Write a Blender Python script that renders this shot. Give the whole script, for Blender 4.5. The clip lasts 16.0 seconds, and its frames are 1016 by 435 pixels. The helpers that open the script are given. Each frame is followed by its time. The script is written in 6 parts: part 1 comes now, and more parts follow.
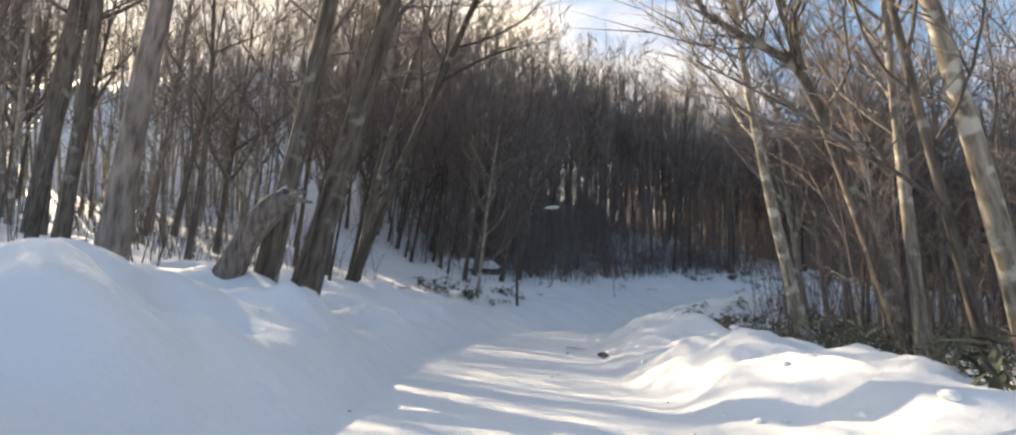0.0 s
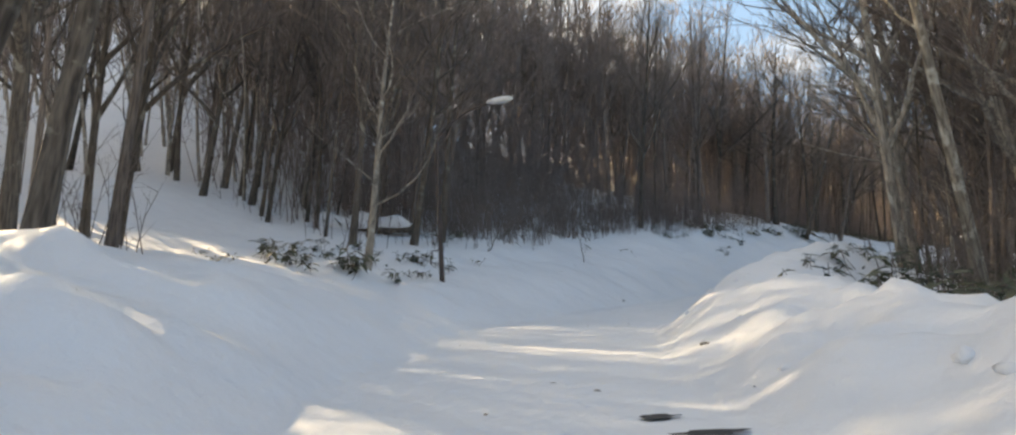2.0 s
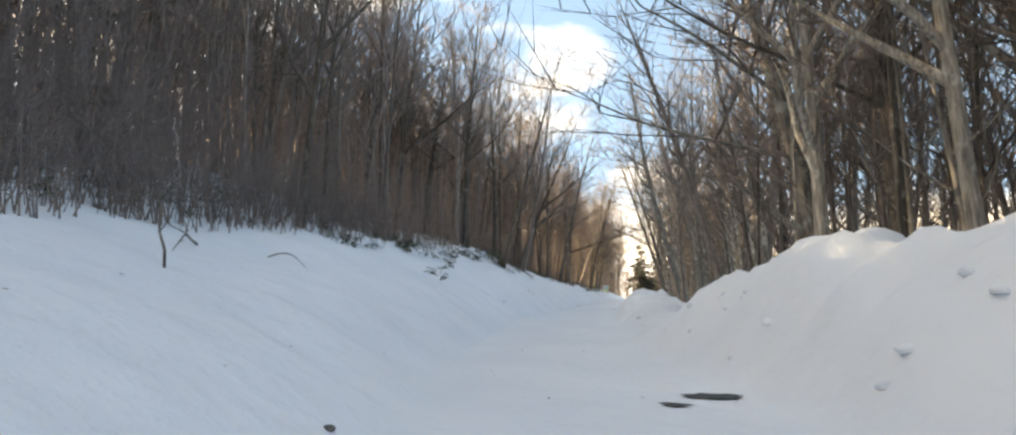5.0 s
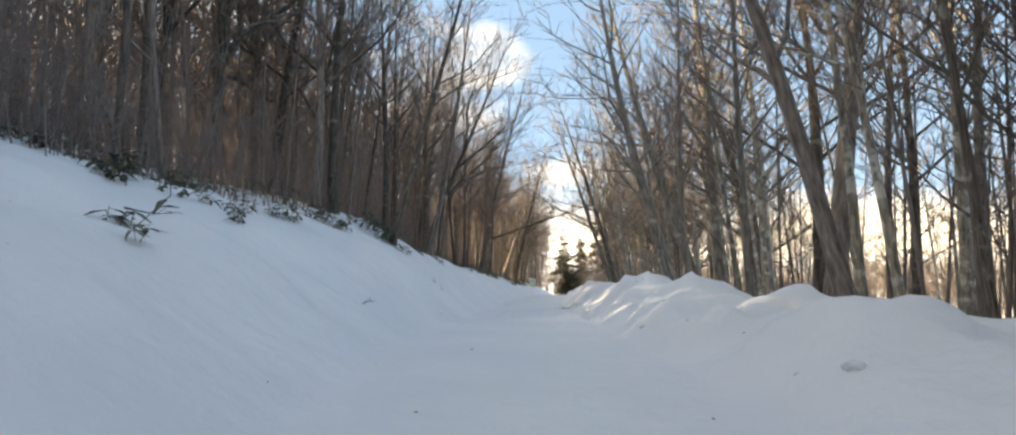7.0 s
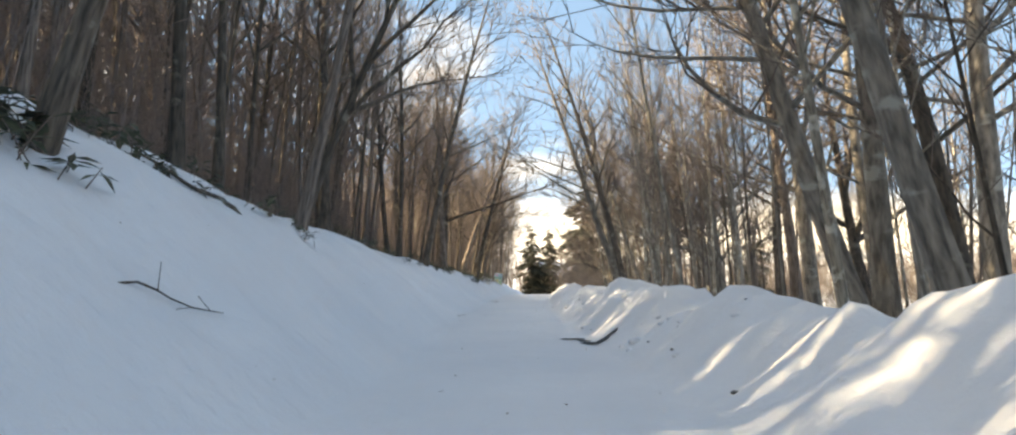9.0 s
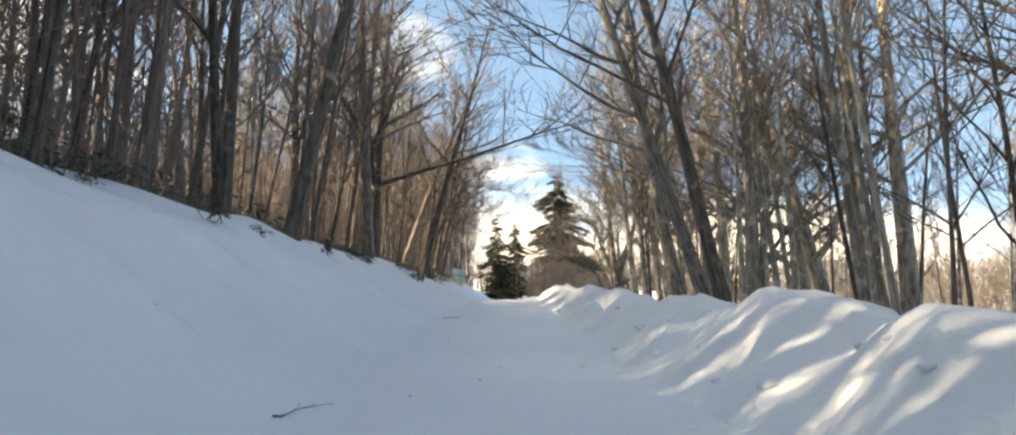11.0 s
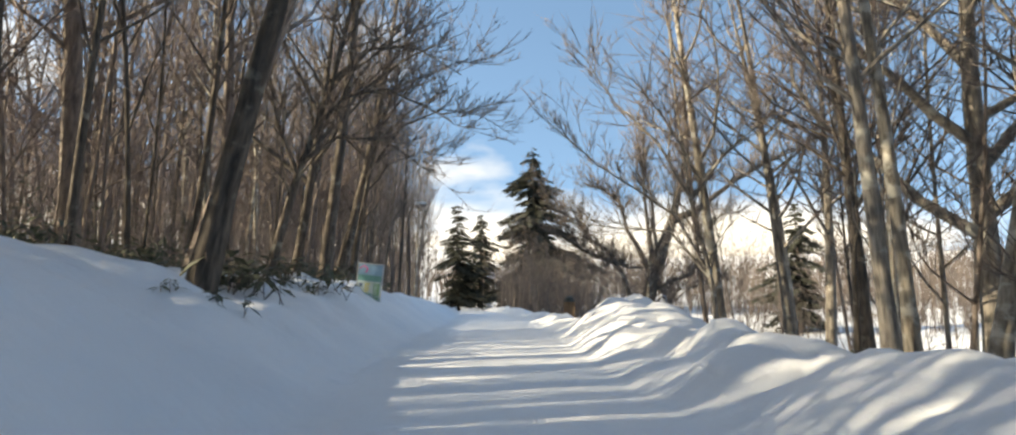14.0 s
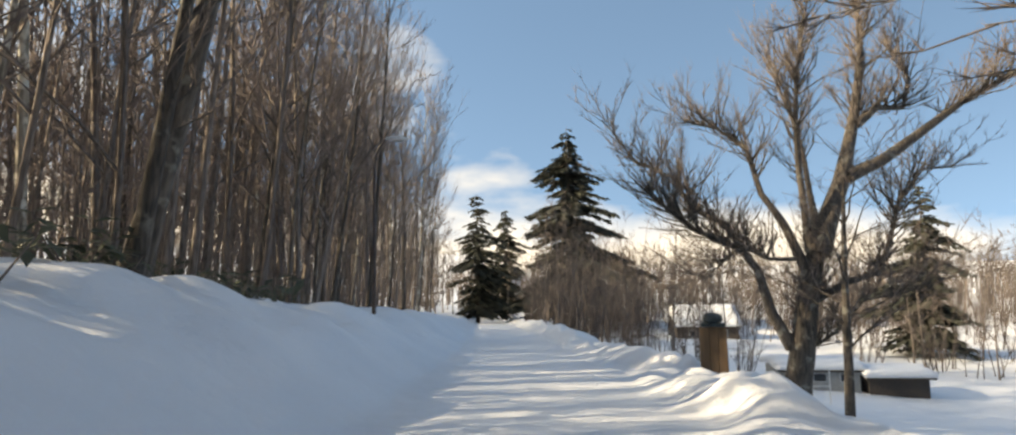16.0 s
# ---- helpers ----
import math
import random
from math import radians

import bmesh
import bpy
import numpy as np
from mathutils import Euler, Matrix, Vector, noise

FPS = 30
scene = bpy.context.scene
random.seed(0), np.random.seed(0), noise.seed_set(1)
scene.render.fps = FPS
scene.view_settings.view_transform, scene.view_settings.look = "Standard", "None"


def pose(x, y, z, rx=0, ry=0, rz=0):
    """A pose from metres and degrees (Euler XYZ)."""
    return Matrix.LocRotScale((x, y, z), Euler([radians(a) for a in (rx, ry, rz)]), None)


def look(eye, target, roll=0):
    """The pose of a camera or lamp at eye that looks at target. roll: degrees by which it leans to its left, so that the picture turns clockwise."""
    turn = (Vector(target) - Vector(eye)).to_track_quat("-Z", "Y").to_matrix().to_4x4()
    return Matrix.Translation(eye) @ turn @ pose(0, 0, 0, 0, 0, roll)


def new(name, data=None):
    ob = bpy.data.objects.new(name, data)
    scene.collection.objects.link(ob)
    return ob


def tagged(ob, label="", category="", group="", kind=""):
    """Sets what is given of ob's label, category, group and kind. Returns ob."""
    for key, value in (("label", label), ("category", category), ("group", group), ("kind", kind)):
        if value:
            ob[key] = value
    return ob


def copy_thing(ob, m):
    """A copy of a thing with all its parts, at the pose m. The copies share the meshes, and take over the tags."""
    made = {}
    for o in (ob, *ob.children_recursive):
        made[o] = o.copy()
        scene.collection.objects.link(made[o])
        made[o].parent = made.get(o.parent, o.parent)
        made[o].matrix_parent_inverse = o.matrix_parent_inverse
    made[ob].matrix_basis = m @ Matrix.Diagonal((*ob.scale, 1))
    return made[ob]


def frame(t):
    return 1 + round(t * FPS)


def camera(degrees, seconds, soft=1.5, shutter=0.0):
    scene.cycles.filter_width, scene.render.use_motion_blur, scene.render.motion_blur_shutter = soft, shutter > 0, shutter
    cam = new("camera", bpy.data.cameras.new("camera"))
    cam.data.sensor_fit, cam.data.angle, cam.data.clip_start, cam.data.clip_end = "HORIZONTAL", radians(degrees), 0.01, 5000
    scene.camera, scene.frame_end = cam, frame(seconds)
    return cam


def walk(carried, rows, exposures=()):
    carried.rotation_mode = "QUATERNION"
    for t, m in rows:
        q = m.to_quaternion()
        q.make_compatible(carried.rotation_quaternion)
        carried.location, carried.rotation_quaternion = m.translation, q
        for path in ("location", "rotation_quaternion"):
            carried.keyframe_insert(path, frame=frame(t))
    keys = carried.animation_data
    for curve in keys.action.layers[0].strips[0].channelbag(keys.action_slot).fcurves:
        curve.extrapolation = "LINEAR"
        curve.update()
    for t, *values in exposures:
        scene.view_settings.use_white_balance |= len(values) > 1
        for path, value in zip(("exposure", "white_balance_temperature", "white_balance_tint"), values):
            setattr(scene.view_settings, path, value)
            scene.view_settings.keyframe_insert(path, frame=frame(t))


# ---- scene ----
cam = camera(78.0, 16.0, 2.2)
PATH = [
    (0, (25.454, -37.833, 3.285), (23.830, -36.677, 3.473), -0.1),
    (0.5, (22.560, -35.890, 3.165), (20.996, -34.652, 3.353), -0.4),
    (1, (19.941, -33.946, 2.940), (18.390, -32.690, 3.102), -0.8),
    (1.5, (17.056, -31.640, 2.764), (15.503, -30.381, 2.870), -2.7),
    (2, (14.300, -29.863, 2.612), (12.839, -28.499, 2.718), -2.8),
    (2.5, (11.719, -27.676, 2.458), (10.314, -26.254, 2.579), -1.8),
    (3, (9.193, -25.499, 2.380), (7.906, -23.970, 2.522), -2.8),
    (3.5, (7.275, -23.503, 2.250), (6.113, -21.879, 2.408), -1.2),
    (4, (5.650, -21.086, 2.100), (4.633, -19.368, 2.231), -0.6),
    (4.5, (4.195, -18.696, 1.960), (3.501, -16.829, 2.138), -0.6),
    (7, (0.042, -0.102, 1.152), (-0.173, 1.879, 1.32), -1.4),
    (7.5, (-0.412, 4.661, 1.267), (-0.541, 6.651, 1.421), -1.5),
    (8, (-0.958, 9.044, 1.333), (-1.024, 11.036, 1.504), -1.3),
    (8.5, (-1.556, 13.806, 1.24), (-1.646, 15.797, 1.408), -1.1),
    (9, (-1.801, 18.155, 0.927), (-1.896, 20.147, 1.076), -1.2),
    (9.5, (-2.155, 23.35, 0.678), (-2.202, 25.345, 0.809), -0.6),
    (12, (-3.447, 46.529, 0.061), (-3.404, 48.522, 0.228), -0.4),
    (12.5, (-3.47, 50.705, -0.039), (-3.425, 52.697, 0.137), -0.3),
    (13, (-3.364, 55.948, -0.185), (-3.269, 57.934, 0.028), -1.6),
    (13.5, (-3.224, 60.545, -0.178), (-3.116, 62.537, -0.036), -1.0),
    (14, (-3.17, 65.205, -0.242), (-3.017, 67.193, -0.086), -1.2),
    (14.5, (-3.064, 69.92, -0.417), (-2.93, 71.909, -0.254), -0.9),
    (15, (-2.928, 74.233, -0.597), (-2.809, 76.225, -0.459), -1.1),
    (15.5, (-2.565, 79.134, -0.8), (-2.449, 81.126, -0.667), -1.0),
    (16, (-2.586, 83.573, -0.914), (-2.51, 85.563, -0.731), -0.9),
]
EXPOSURES = [(0.0, 1.78, 10600, 11), (1.0, 2.1, 10900, 11), (2.0, 2.12, 13000, 11), (3.0, 2.15, 13500, 11), (4.5, 2.6, 14000, 11), (7.0, 2.4, 12700, 10), (9.5, 2.35, 12200, 9), (12.5, 2.0, 10200, 6), (14.5, 1.65, 9500, 6), (16.0, 1.5, 10400, 8)]
walk(cam, [(t, look(eye, target, roll)) for t, eye, target, roll in PATH], EXPOSURES)

# ---- light ----
SUN_YAW, SUN_EL = 95.0, 24.5          # degrees to the left of +y, degrees above the horizon
world = bpy.data.worlds.new("sky")
scene.world = world
world.use_nodes = True
wn = world.node_tree.nodes
wl = world.node_tree.links
sky = wn.new("ShaderNodeTexSky")
sky.sky_type = "NISHITA"
sky.sun_disc = False
sky.sun_elevation = radians(SUN_EL)
sky.sun_rotation = radians(-SUN_YAW)
sky.air_density, sky.dust_density, sky.ozone_density = 0.9, 0.0, 2.2
background = wn["Background"]
background.inputs[1].default_value = 0.15
# thin white cloud, thicker towards the horizon
ray_dir = wn.new("ShaderNodeTexCoord").outputs["Generated"]
# clear dry air: the blue of the upper sky reaches far down
raised = wn.new("ShaderNodeVectorMath")
raised.inputs[1].default_value = (0.0, 0.0, 0.42)
wl.new(ray_dir, raised.inputs[0])
wl.new(raised.outputs[0], sky.inputs["Vector"])
cloud_map = wn.new("ShaderNodeMapping")
cloud_map.inputs["Scale"].default_value = (1.0, 1.0, 2.6)
wl.new(ray_dir, cloud_map.inputs[0])
cloud = wn.new("ShaderNodeTexNoise")
cloud.inputs["Scale"].default_value, cloud.inputs["Detail"].default_value = 3.4, 7.0
wl.new(cloud_map.outputs[0], cloud.inputs["Vector"])
split = wn.new("ShaderNodeSeparateXYZ")
wl.new(ray_dir, split.inputs[0])
low = wn.new("ShaderNodeMapRange")
low.inputs[1].default_value, low.inputs[2].default_value = 0.02, 0.18
low.inputs[3].default_value, low.inputs[4].default_value = 0.48, -0.05
wl.new(split.outputs[2], low.inputs[0])
# more thin cloud on the sun's side
sunward = wn.new("ShaderNodeVectorMath")
sunward.operation = "DOT_PRODUCT"
sunward.inputs[1].default_value = (-math.sin(radians(SUN_YAW)), math.cos(radians(SUN_YAW)), 0.35)
wl.new(ray_dir, sunward.inputs[0])
veil = wn.new("ShaderNodeMath")
veil.operation = "MULTIPLY_ADD"
veil.inputs[1].default_value = 0.34
wl.new(sunward.outputs["Value"], veil.inputs[0])
wl.new(low.outputs[0], veil.inputs[2])
lift = wn.new("ShaderNodeMath")
wl.new(cloud.outputs["Fac"], lift.inputs[0])
wl.new(veil.outputs[0], lift.inputs[1])
amount = wn.new("ShaderNodeMapRange")
amount.inputs[1].default_value, amount.inputs[2].default_value = 0.59, 0.88
wl.new(lift.outputs[0], amount.inputs[0])
blend = wn.new("ShaderNodeMix")
blend.data_type = "RGBA"
wl.new(amount.outputs[0], blend.inputs[0])
vivid = wn.new("ShaderNodeHueSaturation")
vivid.inputs["Saturation"].default_value = 1.1
wl.new(sky.outputs[0], vivid.inputs["Color"])
wl.new(vivid.outputs[0], blend.inputs[6])
blend.inputs[7].default_value = (3.1, 3.2, 3.5, 1)
wl.new(blend.outputs[2], background.inputs[0])
sun = new("sun", bpy.data.lights.new("sun", "SUN"))
sun.data.energy, sun.data.angle, sun.data.color = 3.4, radians(0.5), (1.0, 0.975, 0.945)
sy, se = radians(SUN_YAW), radians(SUN_EL)
to_sun = Vector((-math.sin(sy) * math.cos(se), math.cos(sy) * math.cos(se), math.sin(se)))
sun.matrix_world = look(to_sun * 200, (0, 0, 0))


# ---- materials ----
def material(name, rough=0.8):
    m = bpy.data.materials.new(name)
    m.use_nodes = True
    b = m.node_tree.nodes["Principled BSDF"]
    b.inputs["Roughness"].default_value = rough
    return m, m.node_tree.nodes, m.node_tree.links, b


def noise_node(nodes, links, scale, detail=4.0, coords=None, stretch=None):
    n = nodes.new("ShaderNodeTexNoise")
    n.inputs["Scale"].default_value = scale
    n.inputs["Detail"].default_value = detail
    src = coords or nodes.new("ShaderNodeTexCoord").outputs["Object"]
    if stretch:
        mp = nodes.new("ShaderNodeMapping")
        mp.inputs["Scale"].default_value = stretch
        links.new(src, mp.inputs[0])
        src = mp.outputs[0]
    links.new(src, n.inputs["Vector"])
    return n


def ramp_node(nodes, links, fac, stops):
    r = nodes.new("ShaderNodeValToRGB")
    e = r.color_ramp.elements
    while len(e) < len(stops):
        e.new(0.5)
    for el, (p, c) in zip(e, stops):
        el.position, el.color = p, (*c, 1)
    links.new(fac, r.inputs[0])
    return r


def bump_to(nodes, links, b, height, strength, distance, after=None):
    n = nodes.new("ShaderNodeBump")
    n.inputs["Strength"].default_value = strength
    n.inputs["Distance"].default_value = distance
    links.new(height, n.inputs["Height"])
    if after:
        links.new(after.outputs[0], n.inputs["Normal"])
    links.new(n.outputs[0], b.inputs["Normal"])
    return n


def simple(name, c0, c1, scale=8.0, rough=0.8, bump=0.3, dist=0.01, stretch=None, metal=0.0):
    m, n, l, b = material(name, rough)
    nz = noise_node(n, l, scale, 5.0, None, stretch)
    r = ramp_node(n, l, nz.outputs["Fac"], [(0.3, c0), (0.7, c1)])
    l.new(r.outputs[0], b.inputs["Base Color"])
    b.inputs["Metallic"].default_value = metal
    if bump:
        bump_to(n, l, b, nz.outputs["Fac"], bump, dist)
    return m


def bark(name, dark, light, pale=None, patch=0.0):
    """Bark: upright ridges, paler lichen patches, each tree a little different."""
    m, n, l, b = material(name, 0.9)
    ridge = noise_node(n, l, 14.0, 6.0, None, (1.0, 1.0, 0.16))
    r = ramp_node(n, l, ridge.outputs["Fac"], [(0.32, dark), (0.68, light)])
    out = r.outputs[0]
    blot = noise_node(n, l, 2.2, 5.0)
    if pale:
        f = ramp_node(n, l, blot.outputs["Fac"], [(0.58 - patch, (0, 0, 0)), (0.66 - patch, (1, 1, 1))])
        mix = n.new("ShaderNodeMix")
        mix.data_type = "RGBA"
        l.new(f.outputs[0], mix.inputs[0])
        l.new(out, mix.inputs[6])
        mix.inputs[7].default_value = (*pale, 1)
        out = mix.outputs[2]
    info = n.new("ShaderNodeObjectInfo")
    hsv = n.new("ShaderNodeHueSaturation")
    span = n.new("ShaderNodeMapRange")
    span.inputs[3].default_value, span.inputs[4].default_value = 0.7, 1.35
    l.new(info.outputs["Random"], span.inputs[0])
    l.new(span.outputs[0], hsv.inputs["Value"])
    l.new(out, hsv.inputs["Color"])
    l.new(hsv.outputs[0], b.inputs["Base Color"])
    bump_to(n, l, b, ridge.outputs["Fac"], 0.8, 0.02)
    return m


def snow_material():
    m, n, l, b = material("snow", 0.6)
    geo = n.new("ShaderNodeNewGeometry").outputs["Position"]
    big = noise_node(n, l, 0.35, 4.0, geo)
    r = ramp_node(n, l, big.outputs["Fac"], [(0.3, (0.80, 0.82, 0.84)), (0.7, (0.88, 0.885, 0.89))])
    l.new(r.outputs[0], b.inputs["Base Color"])
    b.inputs["Subsurface Weight"].default_value = 0.0
    b.inputs["Specular IOR Level"].default_value = 0.25
    mid = noise_node(n, l, 2.3, 5.0, geo)
    fine = noise_node(n, l, 28.0, 4.0, geo)
    first = bump_to(n, l, b, mid.outputs["Fac"], 0.5, 0.14)
    bump_to(n, l, b, fine.outputs["Fac"], 0.35, 0.012, first)
    return m


SNOW = snow_material()
BARK_GREY = bark("bark_grey", (0.12, 0.105, 0.09), (0.42, 0.37, 0.31), (0.48, 0.46, 0.40))
# dark bark; left of the road this colour also paints in the trunks' shade
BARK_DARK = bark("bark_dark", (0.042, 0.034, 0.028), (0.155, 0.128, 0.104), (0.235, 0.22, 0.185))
BARK_PALE = bark("bark_pale", (0.12, 0.10, 0.08), (0.42, 0.37, 0.30), (0.55, 0.52, 0.45), 0.06)
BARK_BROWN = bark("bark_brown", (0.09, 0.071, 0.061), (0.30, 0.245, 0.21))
TWIG = simple("twig", (0.10, 0.078, 0.070), (0.21, 0.17, 0.15), 3.0, 0.9, 0.0)
TWIG_RED = simple("twig_red", (0.155, 0.12, 0.108), (0.30, 0.24, 0.215), 3.0, 0.9, 0.0)
TWIG_FAR = simple("twig_far", (0.062, 0.05, 0.045), (0.15, 0.122, 0.11), 0.4, 0.9, 0.0)
NEEDLE = simple("needle", (0.032, 0.035, 0.026), (0.078, 0.082, 0.06), 5.0, 0.8, 0.0)
SASA = simple("sasa_leaf", (0.035, 0.042, 0.025), (0.11, 0.12, 0.065), 6.0, 0.6, 0.0)
DEAD_LEAF = simple("dead_leaf", (0.10, 0.06, 0.035), (0.24, 0.16, 0.09), 9.0, 0.85, 0.2)
ASPHALT = simple("asphalt", (0.03, 0.03, 0.032), (0.075, 0.075, 0.075), 30.0, 0.75, 0.5, 0.01)
STONE = simple("stone", (0.07, 0.065, 0.06), (0.20, 0.185, 0.17), 9.0, 0.85, 0.6, 0.02)
STEEL = simple("brown_paint", (0.045, 0.032, 0.028), (0.085, 0.062, 0.055), 5.0, 0.5, 0.1, 0.003)
LAMP_WHITE = simple("lamp_white", (0.62, 0.62, 0.60), (0.78, 0.78, 0.76), 6.0, 0.35, 0.0)


# ---- small mesh tools ----
def mesh_object(name, verts, faces, mat, parent=None, label="", smooth=True):
    me = bpy.data.meshes.new(name)
    me.from_pydata([tuple(v) for v in verts], [], [tuple(f) for f in faces])
    me.update()
    if smooth:
        me.polygons.foreach_set("use_smooth", [True] * len(me.polygons))
    for mm in mat if isinstance(mat, (list, tuple)) else [mat]:
        me.materials.append(mm)
    ob = new(name, me)
    if parent:
        ob.parent = parent
    if label:
        ob["label"] = label
    return ob


def part(name, bm, mat, parent, label="", smooth=False):
    me = bpy.data.meshes.new(name)
    bm.to_mesh(me)
    bm.free()
    if smooth:
        me.polygons.foreach_set("use_smooth", [True] * len(me.polygons))
    me.materials.append(mat)
    ob = new(name, me)
    ob.parent = parent
    if label:
        ob["label"] = label
    return ob


def spike_arrays(p, q, r):
    """Vertices and triangles of pointed twigs from p to q with the radius r at the foot."""
    d = q - p
    u = np.cross(d, (0.31, 0.95, 0.05))
    u = u / (np.linalg.norm(u, axis=1)[:, None] + 1e-9) * r[:, None]
    w = np.cross(d, u)
    w = w / (np.linalg.norm(w, axis=1)[:, None] + 1e-9) * r[:, None]
    v = np.stack([p + u, p - 0.5 * u + 0.87 * w, p - 0.5 * u - 0.87 * w, q], 1).reshape(-1, 3)
    k = np.arange(len(p))[:, None] * 4
    f = np.concatenate([k + np.array([t]) for t in ((0, 1, 3), (1, 2, 3), (2, 0, 3))], 1).reshape(-1, 3)
    return v, f


def array_mesh(name, v, f, mat):
    """A mesh object of triangles from arrays."""
    me = bpy.data.meshes.new(name)
    me.vertices.add(len(v))
    me.vertices.foreach_set("co", np.ascontiguousarray(v, dtype=np.float32).ravel())
    me.loops.add(f.size)
    me.loops.foreach_set("vertex_index", np.ascontiguousarray(f, dtype=np.int32).ravel())
    me.polygons.add(len(f))
    me.polygons.foreach_set("loop_start", np.arange(0, f.size, 3, dtype=np.int32))
    me.materials.append(mat)
    me.update()
    me.validate()
    return new(name, me)


class Tubes:
    """Collects tapered tubes into one vertex and face list."""

    def __init__(self):
        self.v, self.f = [], []

    def add(self, pts, radii, sides, tip=True):
        pts = [np.asarray(p, float) for p in pts]
        start = len(self.v)
        ref = np.array([0.31, 0.95, 0.05])
        for i, p in enumerate(pts):
            a = pts[max(i - 1, 0)]
            c = pts[min(i + 1, len(pts) - 1)]
            d = c - a
            d = d / (np.linalg.norm(d) + 1e-9)
            u = np.cross(d, ref)
            u = u / (np.linalg.norm(u) + 1e-9)
            w = np.cross(d, u)
            for k in range(sides):
                ang = 2 * math.pi * k / sides
                self.v.append(p + radii[i] * (math.cos(ang) * u + math.sin(ang) * w))
        for i in range(len(pts) - 1):
            for k in range(sides):
                a, b2 = start + i * sides + k, start + i * sides + (k + 1) % sides
                self.f.append((a, b2, b2 + sides, a + sides))

    def spike(self, p, q, r):
        """A thin pointed twig of three faces."""
        d = q - p
        u = np.cross(d, (0.31, 0.95, 0.05))
        u = u / (np.linalg.norm(u) + 1e-9) * r
        w = np.cross(d, u)
        w = w / (np.linalg.norm(w) + 1e-9) * r
        k = len(self.v)
        self.v += [p + u, p - 0.5 * u + 0.87 * w, p - 0.5 * u - 0.87 * w, q]
        self.f += [(k, k + 1, k + 3), (k + 1, k + 2, k + 3), (k + 2, k, k + 3)]

    def spikes(self, p, q, r):
        """Many thin pointed twigs at once, from arrays."""
        v, f = spike_arrays(p, q, r)
        f = f + len(self.v)
        self.v += list(v)
        self.f += [tuple(i) for i in f.tolist()]

    def leaf(self, p, d, length, width, up):
        """A thin folded blade of four faces."""
        d = d / (np.linalg.norm(d) + 1e-9)
        s = np.cross(d, up)
        s = s / (np.linalg.norm(s) + 1e-9)
        n = np.cross(s, d)
        k = len(self.v)
        mid = p + d * length * 0.45 - n * width * 0.12
        self.v += [p, mid + s * width / 2 + n * width * 0.2, p + d * length - n * length * 0.12, mid - s * width / 2 + n * width * 0.2, mid]
        self.f += [(k, k + 1, k + 4), (k + 1, k + 2, k + 4), (k + 2, k + 3, k + 4), (k + 3, k, k + 4)]


def smooth_noise(x, y, scale, seed):
    """Value noise on a plane, about -1 to 1, for arrays."""
    x, y = np.asarray(x, float) / scale, np.asarray(y, float) / scale
    xi, yi = np.floor(x), np.floor(y)
    fx, fy = x - xi, y - yi
    fx, fy = fx * fx * (3 - 2 * fx), fy * fy * (3 - 2 * fy)

    def h(a, b):
        q = np.sin(a * 127.1 + b * 311.7 + seed * 74.7) * 43758.5453
        return (q - np.floor(q)) * 2 - 1
    return (h(xi, yi) * (1 - fx) + h(xi + 1, yi) * fx) * (1 - fy) + (h(xi, yi + 1) * (1 - fx) + h(xi + 1, yi + 1) * fx) * fy


# ---- ground ----
# the road's middle line: x, y, height of its surface
ROAD = np.array([
    (66.92, -72.79, 4.0), (43.85, -52.97, 2.75), (25.43, -37.81, 2.0), (19.92, -33.90, 1.72), (14.30, -29.89, 1.38), (9.37, -25.64, 1.15),
    (5.83, -21.22, 0.92), (4.40, -18.69, 0.78), (2.40, -10.00, 0.38), (0.10, -0.10, 0.02), (-0.40, 4.70, -0.02), (-0.95, 9.00, -0.05), (-1.45, 13.80, -0.12),
    (-1.80, 18.20, -0.32), (-2.10, 23.40, -0.56), (-2.60, 34.00, -0.95), (-3.30, 46.50, -1.22), (-3.30, 56.00, -1.42), (-3.10, 65.20, -1.56), (-2.90, 74.20, -1.86), (-2.60, 83.60, -2.2),
    (-2.00, 96.00, -2.95), (-1.60, 110.00, -3.8), (-1.50, 130.00, -5.0), (-1.50, 180.00, -8.0), (-2.00, 300.00, -12.0), (-2.00, 700.00, -18.0)])
seg = np.r_[0, np.cumsum(np.hypot(*np.diff(ROAD[:, :2], axis=0).T))]
line_s = np.arange(0, seg[-1], 0.5)
smooth_k = np.ones(13) / 13
line = []
for axis in range(3):
    v = np.interp(line_s, seg, ROAD[:, axis])
    pad = np.r_[2 * v[0] - v[6:0:-1], v, 2 * v[-1] - v[-2:-8:-1]]
    line.append(np.convolve(pad, smooth_k, "valid"))
line = np.stack(line, 1)
tang = np.gradient(line[:, :2], axis=0)
tang /= np.linalg.norm(tang, axis=1)[:, None]


